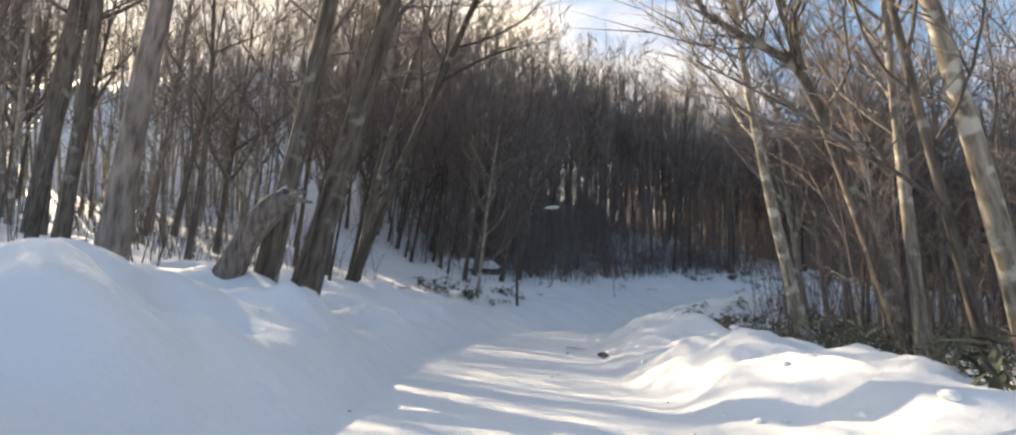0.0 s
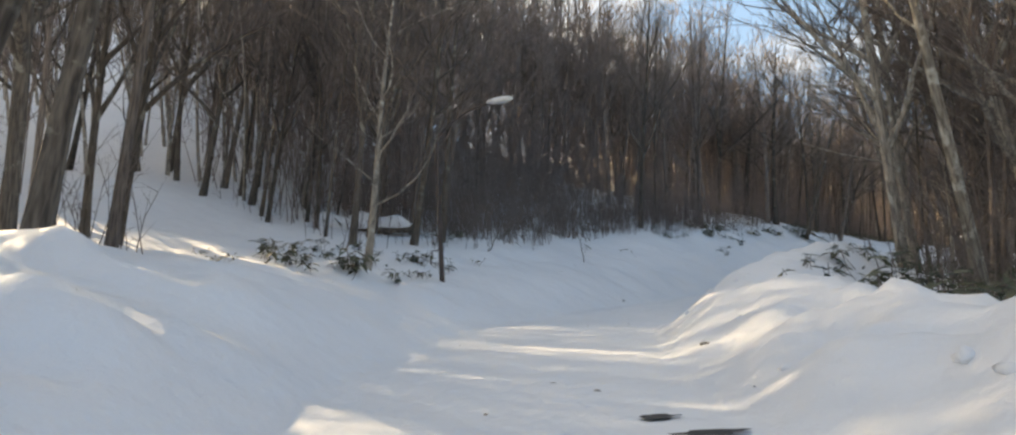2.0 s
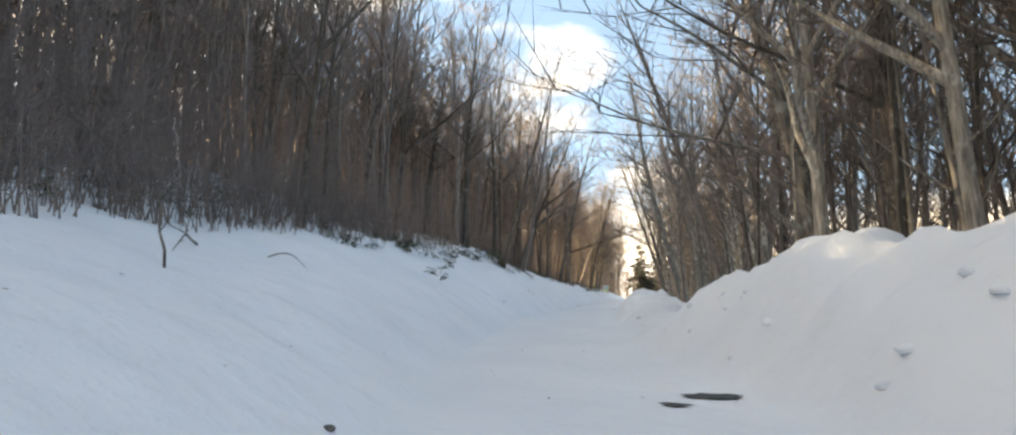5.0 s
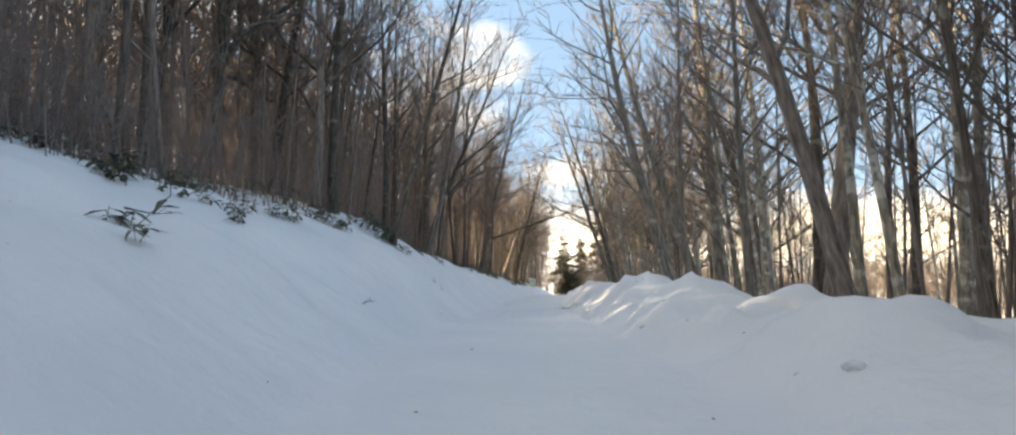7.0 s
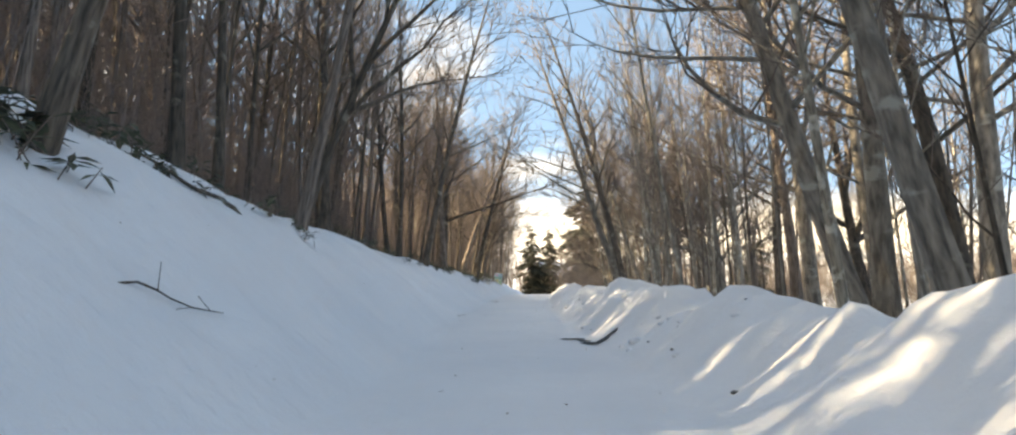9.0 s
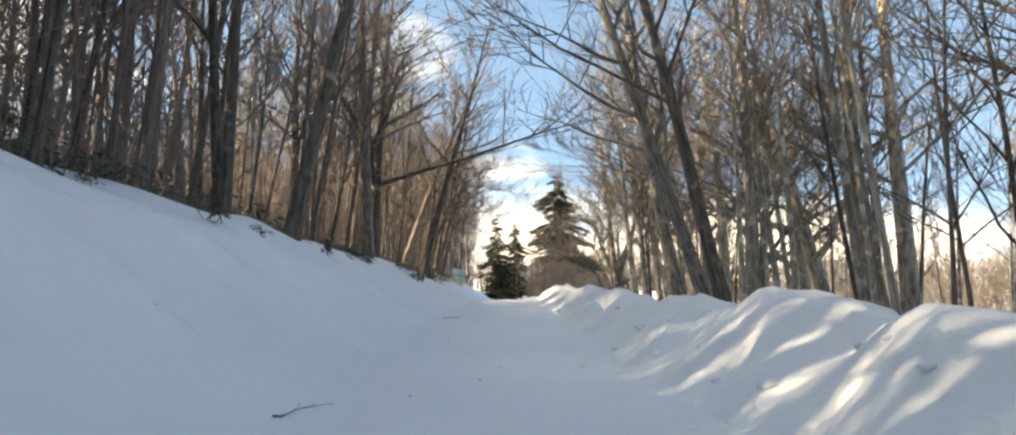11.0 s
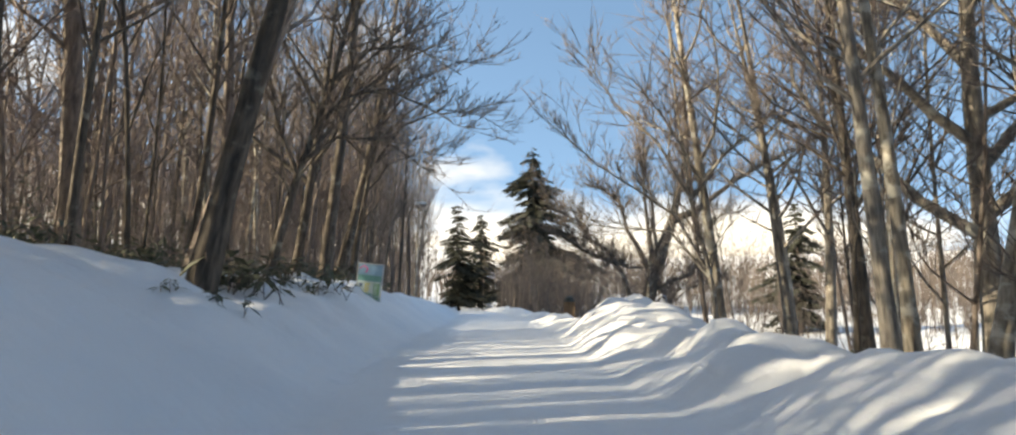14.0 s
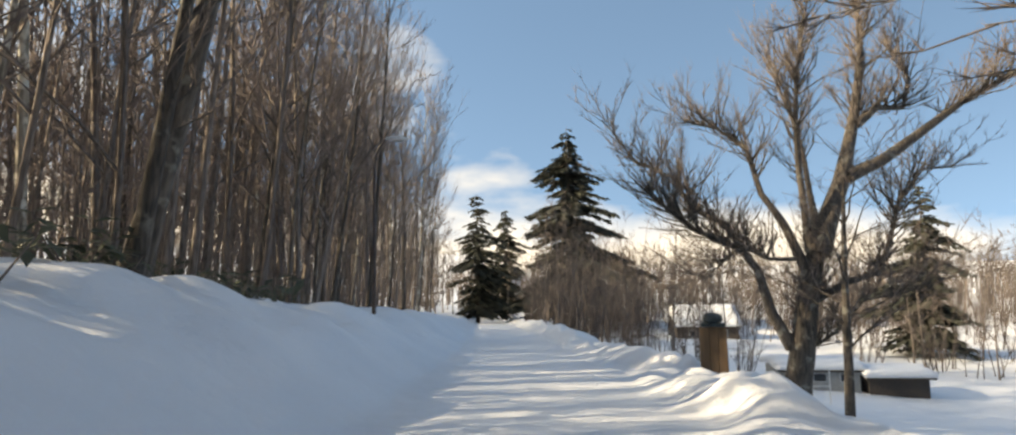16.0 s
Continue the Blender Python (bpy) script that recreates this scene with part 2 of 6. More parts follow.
def road_coords(x, y):
    """Station index, distance to the right of the middle line and the road's height there."""
    x, y = np.atleast_1d(x).astype(float), np.atleast_1d(y).astype(float)
    best = np.zeros(len(x), int)
    for i in range(0, len(x), 4000):
        d2 = (x[i:i + 4000, None] - line[None, ::4, 0]) ** 2 + (y[i:i + 4000, None] - line[None, ::4, 1]) ** 2
        rough = d2.argmin(1) * 4
        near = np.clip(rough[:, None] + np.arange(-4, 5)[None], 0, len(line) - 1)
        d2 = (x[i:i + 4000, None] - line[near, 0]) ** 2 + (y[i:i + 4000, None] - line[near, 1]) ** 2
        best[i:i + 4000] = near[np.arange(len(near)), d2.argmin(1)]
    dx, dy = x - line[best, 0], y - line[best, 1]
    along = dx * tang[best, 0] + dy * tang[best, 1]
    d = dx * tang[best, 1] - dy * tang[best, 0]
    d = np.where(np.abs(along) > 2, np.sign(d) * np.hypot(dx, dy), d)
    slope = np.gradient(line[:, 2]) / 0.5
    return best * 0.5 + along, d, line[best, 2] + slope[best] * np.clip(along, -1, 1)


D_NODES = [-60, -30, -16, -10, -7, -5, -3.8, -2.8, -2.0, 2.0, 2.7, 3.5, 4.5, 6.0, 9.0, 15, 30, 60]
# stations are the world y of the middle line; heights over the road at each node
PROFILE = [
    (-40, [13, 5.2, 3.0, 2.1, 1.75, 1.62, 1.45, 1.0, 0.0, 0.0, 0.35, 0.65, 0.45, 0.10, 0.1, 0.1, 0.0, 0.0]),
    (-33, [15, 6.2, 3.5, 2.35, 1.85, 1.68, 1.42, 0.85, 0.0, 0.0, 0.38, 0.68, 0.50, 0.10, 0.1, 0.1, 0.0, 0.0]),
    (-27, [17, 7.0, 4.0, 2.7, 2.15, 1.70, 1.22, 0.55, 0.0, 0.0, 0.40, 0.72, 0.65, 0.20, 0.1, 0.0, 0.0, 0.0]),
    (-20, [21, 7.6, 3.0, 1.95, 1.65, 1.25, 0.85, 0.40, 0.0, 0.0, 0.42, 0.80, 0.80, 0.30, 0.1, 0.0, -0.2, -0.5]),
    (-13, [26, 9.5, 4.1, 2.8, 2.15, 1.40, 0.90, 0.38, 0.0, 0.0, 0.75, 1.60, 1.75, 1.0, 0.2, 0.0, -0.5, -1.0]),
    (-6, [30, 12.0, 5.2, 3.1, 2.2, 1.5, 0.95, 0.40, 0.0, 0.0, 0.85, 1.80, 1.95, 1.1, 0.1, -0.1, -0.7, -1.3]),
    (4, [33, 14.0, 6.4, 3.8, 2.8, 2.0, 1.25, 0.55, 0.0, 0.0, 0.36, 0.50, 0.36, 0.05, -0.2, -0.5, -1.0, -2.0]),
    (8, [30, 13.0, 6.5, 3.9, 2.9, 2.1, 1.3, 0.57, 0.0, 0.0, 0.38, 0.52, 0.38, 0.0, -0.4, -0.6, -1.1, -2.2]),
    (13, [26, 12.0, 6.5, 4.1, 3.05, 2.2, 1.4, 0.60, 0.0, 0.0, 0.42, 0.75, 0.60, 0.0, -0.4, -0.6, -1.2, -2.3]),
    (18, [22, 11.0, 6.5, 4.3, 3.2, 2.35, 1.5, 0.65, 0.0, 0.0, 0.50, 1.12, 0.95, 0.1, -0.4, -0.7, -1.3, -2.5]),
    (20, [21, 10.8, 6.5, 4.4, 3.4, 2.45, 1.55, 0.67, 0.0, 0.0, 0.50, 1.20, 1.00, 0.15, -0.4, -0.7, -1.35, -2.6]),
    (23, [20, 10.5, 6.5, 4.7, 3.7, 2.65, 1.65, 0.70, 0.0, 0.0, 0.50, 1.14, 0.95, 0.15, -0.4, -0.75, -1.4, -2.7]),
    (27, [19, 10.0, 6.6, 5.2, 4.3, 3.0, 1.85, 0.75, 0.0, 0.0, 0.46, 1.00, 0.85, 0.10, -0.4, -0.8, -1.5, -3.0]),
    (36, [16, 9.0, 6.0, 4.6, 3.6, 2.7, 1.6, 0.60, 0.0, 0.0, 0.50, 1.10, 0.95, 0.15, -0.4, -0.9, -1.7, -3.3]),
    (48, [13, 8.0, 5.2, 3.9, 3.1, 2.4, 1.45, 0.55, 0.0, 0.0, 0.45, 0.90, 0.75, 0.0, -0.5, -1.0, -2.0, -4.0]),
    (55, [12, 7.0, 4.5, 3.4, 2.8, 2.2, 1.38, 0.53, 0.0, 0.0, 0.42, 0.68, 0.50, 0.0, -0.5, -1.1, -2.3, -4.3]),
    (60, [11, 6.0, 3.9, 2.9, 2.5, 2.05, 1.3, 0.52, 0.0, 0.0, 0.38, 0.55, 0.35, -0.2, -0.6, -1.2, -2.6, -4.6]),
    (68, [9, 4.6, 3.0, 2.3, 2.1, 1.8, 1.2, 0.50, 0.0, 0.0, 0.42, 0.70, 0.52, -0.05, -0.7, -1.3, -3.0, -5.0]),
    (75, [9, 4.4, 2.8, 2.2, 2.0, 1.75, 1.2, 0.50, 0.0, 0.0, 0.35, 0.50, 0.30, -0.3, -0.9, -1.9, -3.7, -5.2]),
    (79, [9, 4.2, 2.5, 2.0, 1.85, 1.65, 1.2, 0.50, 0.0, 0.0, 0.35, 0.60, 0.50, -0.2, -1.0, -2.3, -4.1, -5.3]),
    (82, [9, 4.2, 2.5, 2.0, 1.85, 1.65, 1.2, 0.50, 0.0, 0.0, 0.42, 0.92, 0.95, 0.1, -1.1, -2.4, -4.2, -5.3]),
    (86, [8, 4.0, 2.3, 1.9, 1.8, 1.60, 1.2, 0.50, 0.0, 0.0, 0.22, 0.26, 0.10, -0.6, -1.5, -3.0, -4.8, -5.5]),
    (93, [9, 4.2, 2.5, 2.1, 2.0, 1.85, 1.35, 0.50, 0.0, 0.0, 0.12, 0.10, -0.2, -1.2, -2.2, -3.4, -5.2, -5.8]),
    (98, [9, 4.2, 2.5, 2.0, 1.8, 1.65, 1.2, 0.45, 0.0, 0.0, 0.12, 0.05, -0.4, -1.5, -2.7, -4.0, -5.6, -6.0]),
    (110, [9, 4.2, 2.4, 1.8, 1.6, 1.4, 1.05, 0.40, 0.0, 0.0, 0.22, 0.20, -0.1, -1.1, -2.3, -3.7, -5.4, -5.8]),
    (130, [10, 4.5, 2.2, 1.6, 1.4, 1.2, 0.9, 0.35, 0.0, 0.0, 0.35, 0.5, 0.2, -0.7, -1.8, -3.2, -4.4, -4.6]),
    (150, [10, 4.5, 2.2, 1.6, 1.4, 1.2, 0.9, 0.35, 0.0, 0.0, 0.35, 0.5, 0.2, -0.6, -1.5, -2.5, -3.0, -3.1]),
    (175, [10, 4.5, 2.2, 1.6, 1.4, 1.2, 0.9, 0.35, 0.0, 0.0, 0.35, 0.5, 0.3, -0.3, -0.7, -1.1, -1.2, -1.2]),
    (220, [10, 4.5, 2.2, 1.6, 1.4, 1.2, 0.9, 0.35, 0.0, 0.0, 0.35, 0.4, 0.3, 0.2, 0.3, 0.5, 0.8, 1.0]),
]


# heaps that the plough has left on the berms: x, y, radius, height
HEAPS = ((1.5, 80.4, 1.0, 0.22), (1.9, 83.0, 1.3, 0.42), (0.9, 63.0, 0.9, 0.12), (0.8, 56.9, 0.7, 0.12), (0.9, 75.3, 0.9, 0.25), (-6.75, 86.9, 0.32, 0.36), (8.2, -16.5, 1.3, 0.3), (11.0, -19.6, 1.2, 0.3), (14.6, -23.6, 1.1, 0.25))


def ground_z(x, y, lumps=True):
    x, y = np.atleast_1d(x).astype(float), np.atleast_1d(y).astype(float)
    s, d, z0 = road_coords(x, y)
    st = np.interp(s, line_s, line[:, 1])
    inner = np.clip((d - 14) / 22, 0, 1)
    z0 = z0 + (np.interp(y, line[:, 1], line[:, 2]) - z0) * inner
    st = st + (y - st) * inner
    ys = np.array([p[0] for p in PROFILE], float)
    tab = np.array([p[1] for p in PROFILE], float)
    nodes = np.stack([np.interp(st, ys, tab[:, k]) for k in range(len(D_NODES))], 1)
    dn = np.array(D_NODES, float)
    dd = np.clip(d, dn[0], dn[-1])
    k = np.clip(np.searchsorted(dn, dd) - 1, 0, len(dn) - 2)
    f = (dd - dn[k]) / (dn[k + 1] - dn[k])
    rows = np.arange(len(x))
    h0, h1 = nodes[rows, k], nodes[rows, k + 1]
    h = h0 + (h1 - h0) * f
    if lumps:
        edge = np.clip((np.abs(d) - 1.9) / 1.2, 0, 1) * np.clip(1 - (np.abs(d) - 6) / 10, 0.25, 1)
        hollow = np.clip((-d - 2.4) / 1.0, 0, 1) * np.clip((-24 - y) / 5, 0, 1) * np.clip((9 + d) / 3, 0, 1)
        h = h + hollow * (0.32 * smooth_noise(x, y, 1.15, 14) + 0.20 * smooth_noise(x, y, 0.62, 15))
        bumps = np.clip((-d - 3.0) / 1.0, 0, 1) * np.clip((y - 66) / 6, 0, 1) * np.clip((10 + d) / 3, 0, 1)
        h = h + bumps * (0.13 * smooth_noise(x, y, 1.25, 16) + 0.07 * smooth_noise(x, y, 0.7, 17))
        right = np.clip((d - 2.0) / 0.8, 0, 1) * np.clip(1 - (d - 4.8) / 2.5, 0, 1)
        h = h + edge * (0.17 * smooth_noise(x, y, 1.3, 1) + np.where(d > 0, 0.07, 0.15) * smooth_noise(x, y, 3.1, 2) + 0.045 * smooth_noise(x, y, 0.6, 3))
        h = h + right * (0.13 * smooth_noise(x, y, 1.9, 4) + 0.20 * (0.35 - np.abs(smooth_noise(x, y, 1.1, 5))) + 0.09 * smooth_noise(x, y, 0.65, 9) + 0.10 * (0.4 - np.abs(smooth_noise(x, y, 0.55, 10))) * np.clip(1 + smooth_noise(x, y, 2.6, 11), 0, 1))
        pillow = np.clip(smooth_noise(x + 0.3 * smooth_noise(x, y, 0.8, 24), y + 0.3 * smooth_noise(x, y, 0.8, 25), 0.95, 21) + 0.15, 0, 1) ** 0.7
        small = np.clip(smooth_noise(x, y, 0.48, 22), 0, 1) ** 0.7
        heap = np.clip(0.9 + 0.8 * smooth_noise(s, d * 0.3, 5.0, 23), 0.2, 1.4)
        h = h + right * heap * (0.26 * pillow + 0.13 * small - 0.12)
        for hx, hy, hr, hh in HEAPS:
            h = h + hh * np.exp(-((x - hx) ** 2 + (y - hy) ** 2) / hr ** 2)
        h = h + np.clip((np.abs(d) - 8) / 10, 0, 1) * 0.5 * smooth_noise(x, y, 11.0, 6)
        flat = np.clip(1 - np.abs(d) / 2.2, 0, 1)
        h = h + flat * (0.015 * smooth_noise(s, d * 3, 1.0, 7)) + 0.012 * smooth_noise(x, y, 0.9, 8)
    out = np.maximum(np.abs(d) - 60, 0)
    h = h + np.where(d < 0, 1, 0) * 0.16 * np.minimum(out, 260) + np.where(d > 0, 1, 0) * 0.02 * np.maximum(out - 120, 0)
    return z0 + h


def spaced(lo, hi, fine_lo, fine_hi, step, grow):
    mid = list(np.arange(fine_lo, fine_hi + step / 2, step))
    a, g = [], step
    while (a[-1] if a else mid[-1]) < hi:
        g *= grow
        a.append((a[-1] if a else mid[-1]) + g)
    b, g = [], step
    while (b[-1] if b else mid[0]) > lo:
        g *= grow
        b.append((b[-1] if b else mid[0]) - g)
    return np.array(b[::-1] + mid + a)


gx = spaced(-1500, 1500, -9.5, 22.0, 0.19, 1.12)
gy = spaced(-900, 2400, -41.0, 104.0, 0.21, 1.12)
GX, GY = np.meshgrid(gx, gy)
GZ = ground_z(GX.ravel(), GY.ravel())
nx, ny = len(gx), len(gy)
gv = np.stack([GX.ravel(), GY.ravel(), GZ], 1)
ii, jj = np.meshgrid(np.arange(nx - 1), np.arange(ny - 1))
a0 = (jj * nx + ii).ravel()
gf = np.stack([a0, a0 + 1, a0 + nx + 1, a0 + nx], 1)
gm = bpy.data.meshes.new("ground")
gm.vertices.add(len(gv))
gm.vertices.foreach_set("co", gv.ravel())
gm.loops.add(len(gf) * 4)
gm.loops.foreach_set("vertex_index", gf.ravel().astype(np.int32))
gm.polygons.add(len(gf))
gm.polygons.foreach_set("loop_start", np.arange(0, len(gf) * 4, 4, dtype=np.int32))
gm.polygons.foreach_set("use_smooth", np.ones(len(gf), bool))
gm.update()
gm.validate()
gm.materials.append(SNOW)
ground = tagged(new("ground", gm), "deep fresh snow over road, ploughed berms and forest floor", "snow", kind="structure")


def gz(x, y):
    return float(ground_z([x], [y])[0])


# ---- trees ----
def grow(seed, height, r0, limbs, twigs, lean=0.0, fork=0.0, low=0.35, sides=7, fine=3, spread=1.0, bend=0.5, twig_r=0.013):
    """Trunk tubes and crown tubes of a bare broadleaf tree that stands at the origin."""
    rnd = random.Random(seed)
    trunk, crown = Tubes(), Tubes()
    n = 9
    pts = []
    ax, ay = rnd.uniform(-1, 1) * bend, rnd.uniform(-1, 1) * bend
    ph = rnd.uniform(0, 6)
    for i in range(n + 1):
        q = i / n
        sway = math.sin(q * 4 + ph) - math.sin(ph)
        pts.append(np.array([ax * q * q * 1.6 + 0.16 * bend * sway + lean * q * height, ay * q * q * 1.6 + 0.16 * bend * math.sin(q * 5 + ph * 2) - 0.16 * bend * math.sin(ph * 2), q * height - 0.5 * (i == 0)]))
    rad = [r0 * (1.35 if i == 0 else (1 - i / n) ** 0.75 * 0.95 + 0.05) for i in range(n + 1)]
    trunk.add(pts, rad, sides)

    def at(q):
        k = min(int(q * n), n - 1)
        f = q * n - k
        return pts[k] * (1 - f) + pts[k + 1] * f, rad[k] * (1 - f) + rad[k + 1] * f

    ends, thin = [], []
    for i in range(limbs):
        q = low + (0.97 - low) * (i + rnd.random()) / limbs
        p, rr = at(q)
        ang = i * 2.4 + rnd.uniform(-0.6, 0.6)
        big = i < fork * limbs
        length = height * (0.42 if big else 0.26) * (1.15 - q * 0.75) * rnd.uniform(0.7, 1.25) * spread
        up = rnd.uniform(0.35, 1.1) + q * 0.6
        d = np.array([math.cos(ang), math.sin(ang), up])
        d /= np.linalg.norm(d)
        m = 5
        lp = [p]
        for k in range(m):
            d = d + np.array([rnd.uniform(-0.25, 0.25), rnd.uniform(-0.25, 0.25), rnd.uniform(-0.05, 0.22)])
            d /= np.linalg.norm(d)
            lp.append(lp[-1] + d * length / m)
        r1 = rr * (0.72 if big else 0.42)
        lr = [r1 * (1 - k / m) ** 0.9 + 0.008 for k in range(m + 1)]
        trunk.add(lp, lr, max(sides - 2, 4) if big else 4 if sides > 4 else 3)
        for _ in range(max(1, int(twigs * length / limbs / 1.4))):
            k = rnd.uniform(0.9, m - 0.01)
            b = int(k)
            o = lp[b] + (lp[b + 1] - lp[b]) * (k - b)
            ends.append((o, d, length * rnd.uniform(0.22, 0.5), lr[b] * 0.55))
    for o, d, length, r1 in ends:
        t = d * 0.7 + np.array([rnd.uniform(-1, 1), rnd.uniform(-1, 1), rnd.uniform(-0.25, 0.8)])
        t /= np.linalg.norm(t)
        p1 = o + t * length * 0.5
        t2 = t + np.array([rnd.uniform(-0.4, 0.4), rnd.uniform(-0.4, 0.4), rnd.uniform(-0.1, 0.45)])
        t2 /= np.linalg.norm(t2)
        p2 = p1 + t2 * length * 0.5
        r1 = min(max(r1, 0.013), 0.03)
        crown.add([o, p1], [r1, r1 * 0.7], 3)
        crown.spike(p1, p2, r1 * 0.7)
        for _ in range(fine):
            f = rnd.random()
            q = p1 + (p2 - p1) * f if rnd.random() < 0.6 else o + (p1 - o) * (0.4 + 0.6 * f)
            e = t2 + np.array([rnd.uniform(-0.9, 0.9), rnd.uniform(-0.9, 0.9), rnd.uniform(-0.3, 0.7)])
            e = e / np.linalg.norm(e) * length * rnd.uniform(0.55, 1.2)
            thin.append((q, q + e, twig_r))
            g = q + e * rnd.uniform(0.3, 0.6)
            thin.append((g, g + e * 0.5 + np.array([rnd.uniform(-0.4, 0.4), rnd.uniform(-0.4, 0.4), rnd.uniform(-0.2, 0.4)]) * length * 0.6, twig_r * 0.75))
    crown.spikes(np.array([k[0] for k in thin]), np.array([k[1] for k in thin]), np.array([k[2] for k in thin]))
    return trunk, crown


def tree_template(name, seed, mat, twig, **kw):
    trunk, crown = grow(seed, **kw)
    root = new(name)
    mesh_object("trunk", trunk.v, trunk.f, mat, root)
    mesh_object("crown", crown.v, crown.f, twig, root)
    return root


TEMPLATES = {}


def template(key):
    """A tree of each kind and variant; the first one planted is the one that was built, the others are copies."""
    kind, n = key
    if kind == "tall":
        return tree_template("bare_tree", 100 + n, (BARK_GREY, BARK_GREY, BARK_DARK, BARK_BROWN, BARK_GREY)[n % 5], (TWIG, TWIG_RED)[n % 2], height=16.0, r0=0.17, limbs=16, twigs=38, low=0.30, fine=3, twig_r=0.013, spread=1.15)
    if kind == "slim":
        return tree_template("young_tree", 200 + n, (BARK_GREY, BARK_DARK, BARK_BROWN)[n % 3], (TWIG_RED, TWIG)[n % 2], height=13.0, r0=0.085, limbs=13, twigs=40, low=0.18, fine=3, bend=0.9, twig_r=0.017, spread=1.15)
    if kind == "birch":
        return tree_template("birch_tree", 300 + n, BARK_PALE, TWIG, height=16.0, r0=0.14, limbs=14, twigs=42, low=0.36, fine=4, bend=0.4, twig_r=0.014, spread=1.15)
    return tree_template("forked_tree", 400 + n, (BARK_GREY, BARK_DARK)[n % 2], TWIG, height=15.0, r0=0.2, limbs=15, twigs=50, low=0.22, fork=0.35, fine=4, bend=0.9, twig_r=0.014, spread=1.1)


SIZE = {"tall": (16.0, 0.17), "slim": (13.0, 0.085), "birch": (16.0, 0.14), "forked": (15.0, 0.2)}
LABEL = {"tall": "tall bare grey-barked forest tree rising from snow", "slim": "thin bare young tree with reddish twigs in snow",
         "birch": "pale-barked birch with bare twigs rising from snow", "forked": "bare crooked tree with forking limbs in deep snow"}


def plant(kind, n, x, y, radius, height, lean_x=0.0, lean_y=0.0, turn=0.0, z=None, label="", group="roadside trees"):
    """One tree; lean: metres sideways for each metre of height."""
    h0, r0 = SIZE[kind]
    q = Vector((lean_x, lean_y, 1.0)).to_track_quat("Z", "Y").to_matrix().to_4x4()
    z = gz(x, y) if z is None else z
    m = Matrix.Translation((x, y, z - 0.05)) @ q @ pose(0, 0, 0, 0, 0, turn) @ Matrix.Diagonal((radius / r0, radius / r0, height / h0, 1))
    key = (kind, n)
    if key not in TEMPLATES:
        ob = TEMPLATES[key] = template(key)
        ob.matrix_world = m
    else:
        src = TEMPLATES[key]
        ob = copy_thing(src, Matrix.Identity(4))
        ob.matrix_basis = m
    return tagged(ob, label or LABEL[kind], "tree", group)


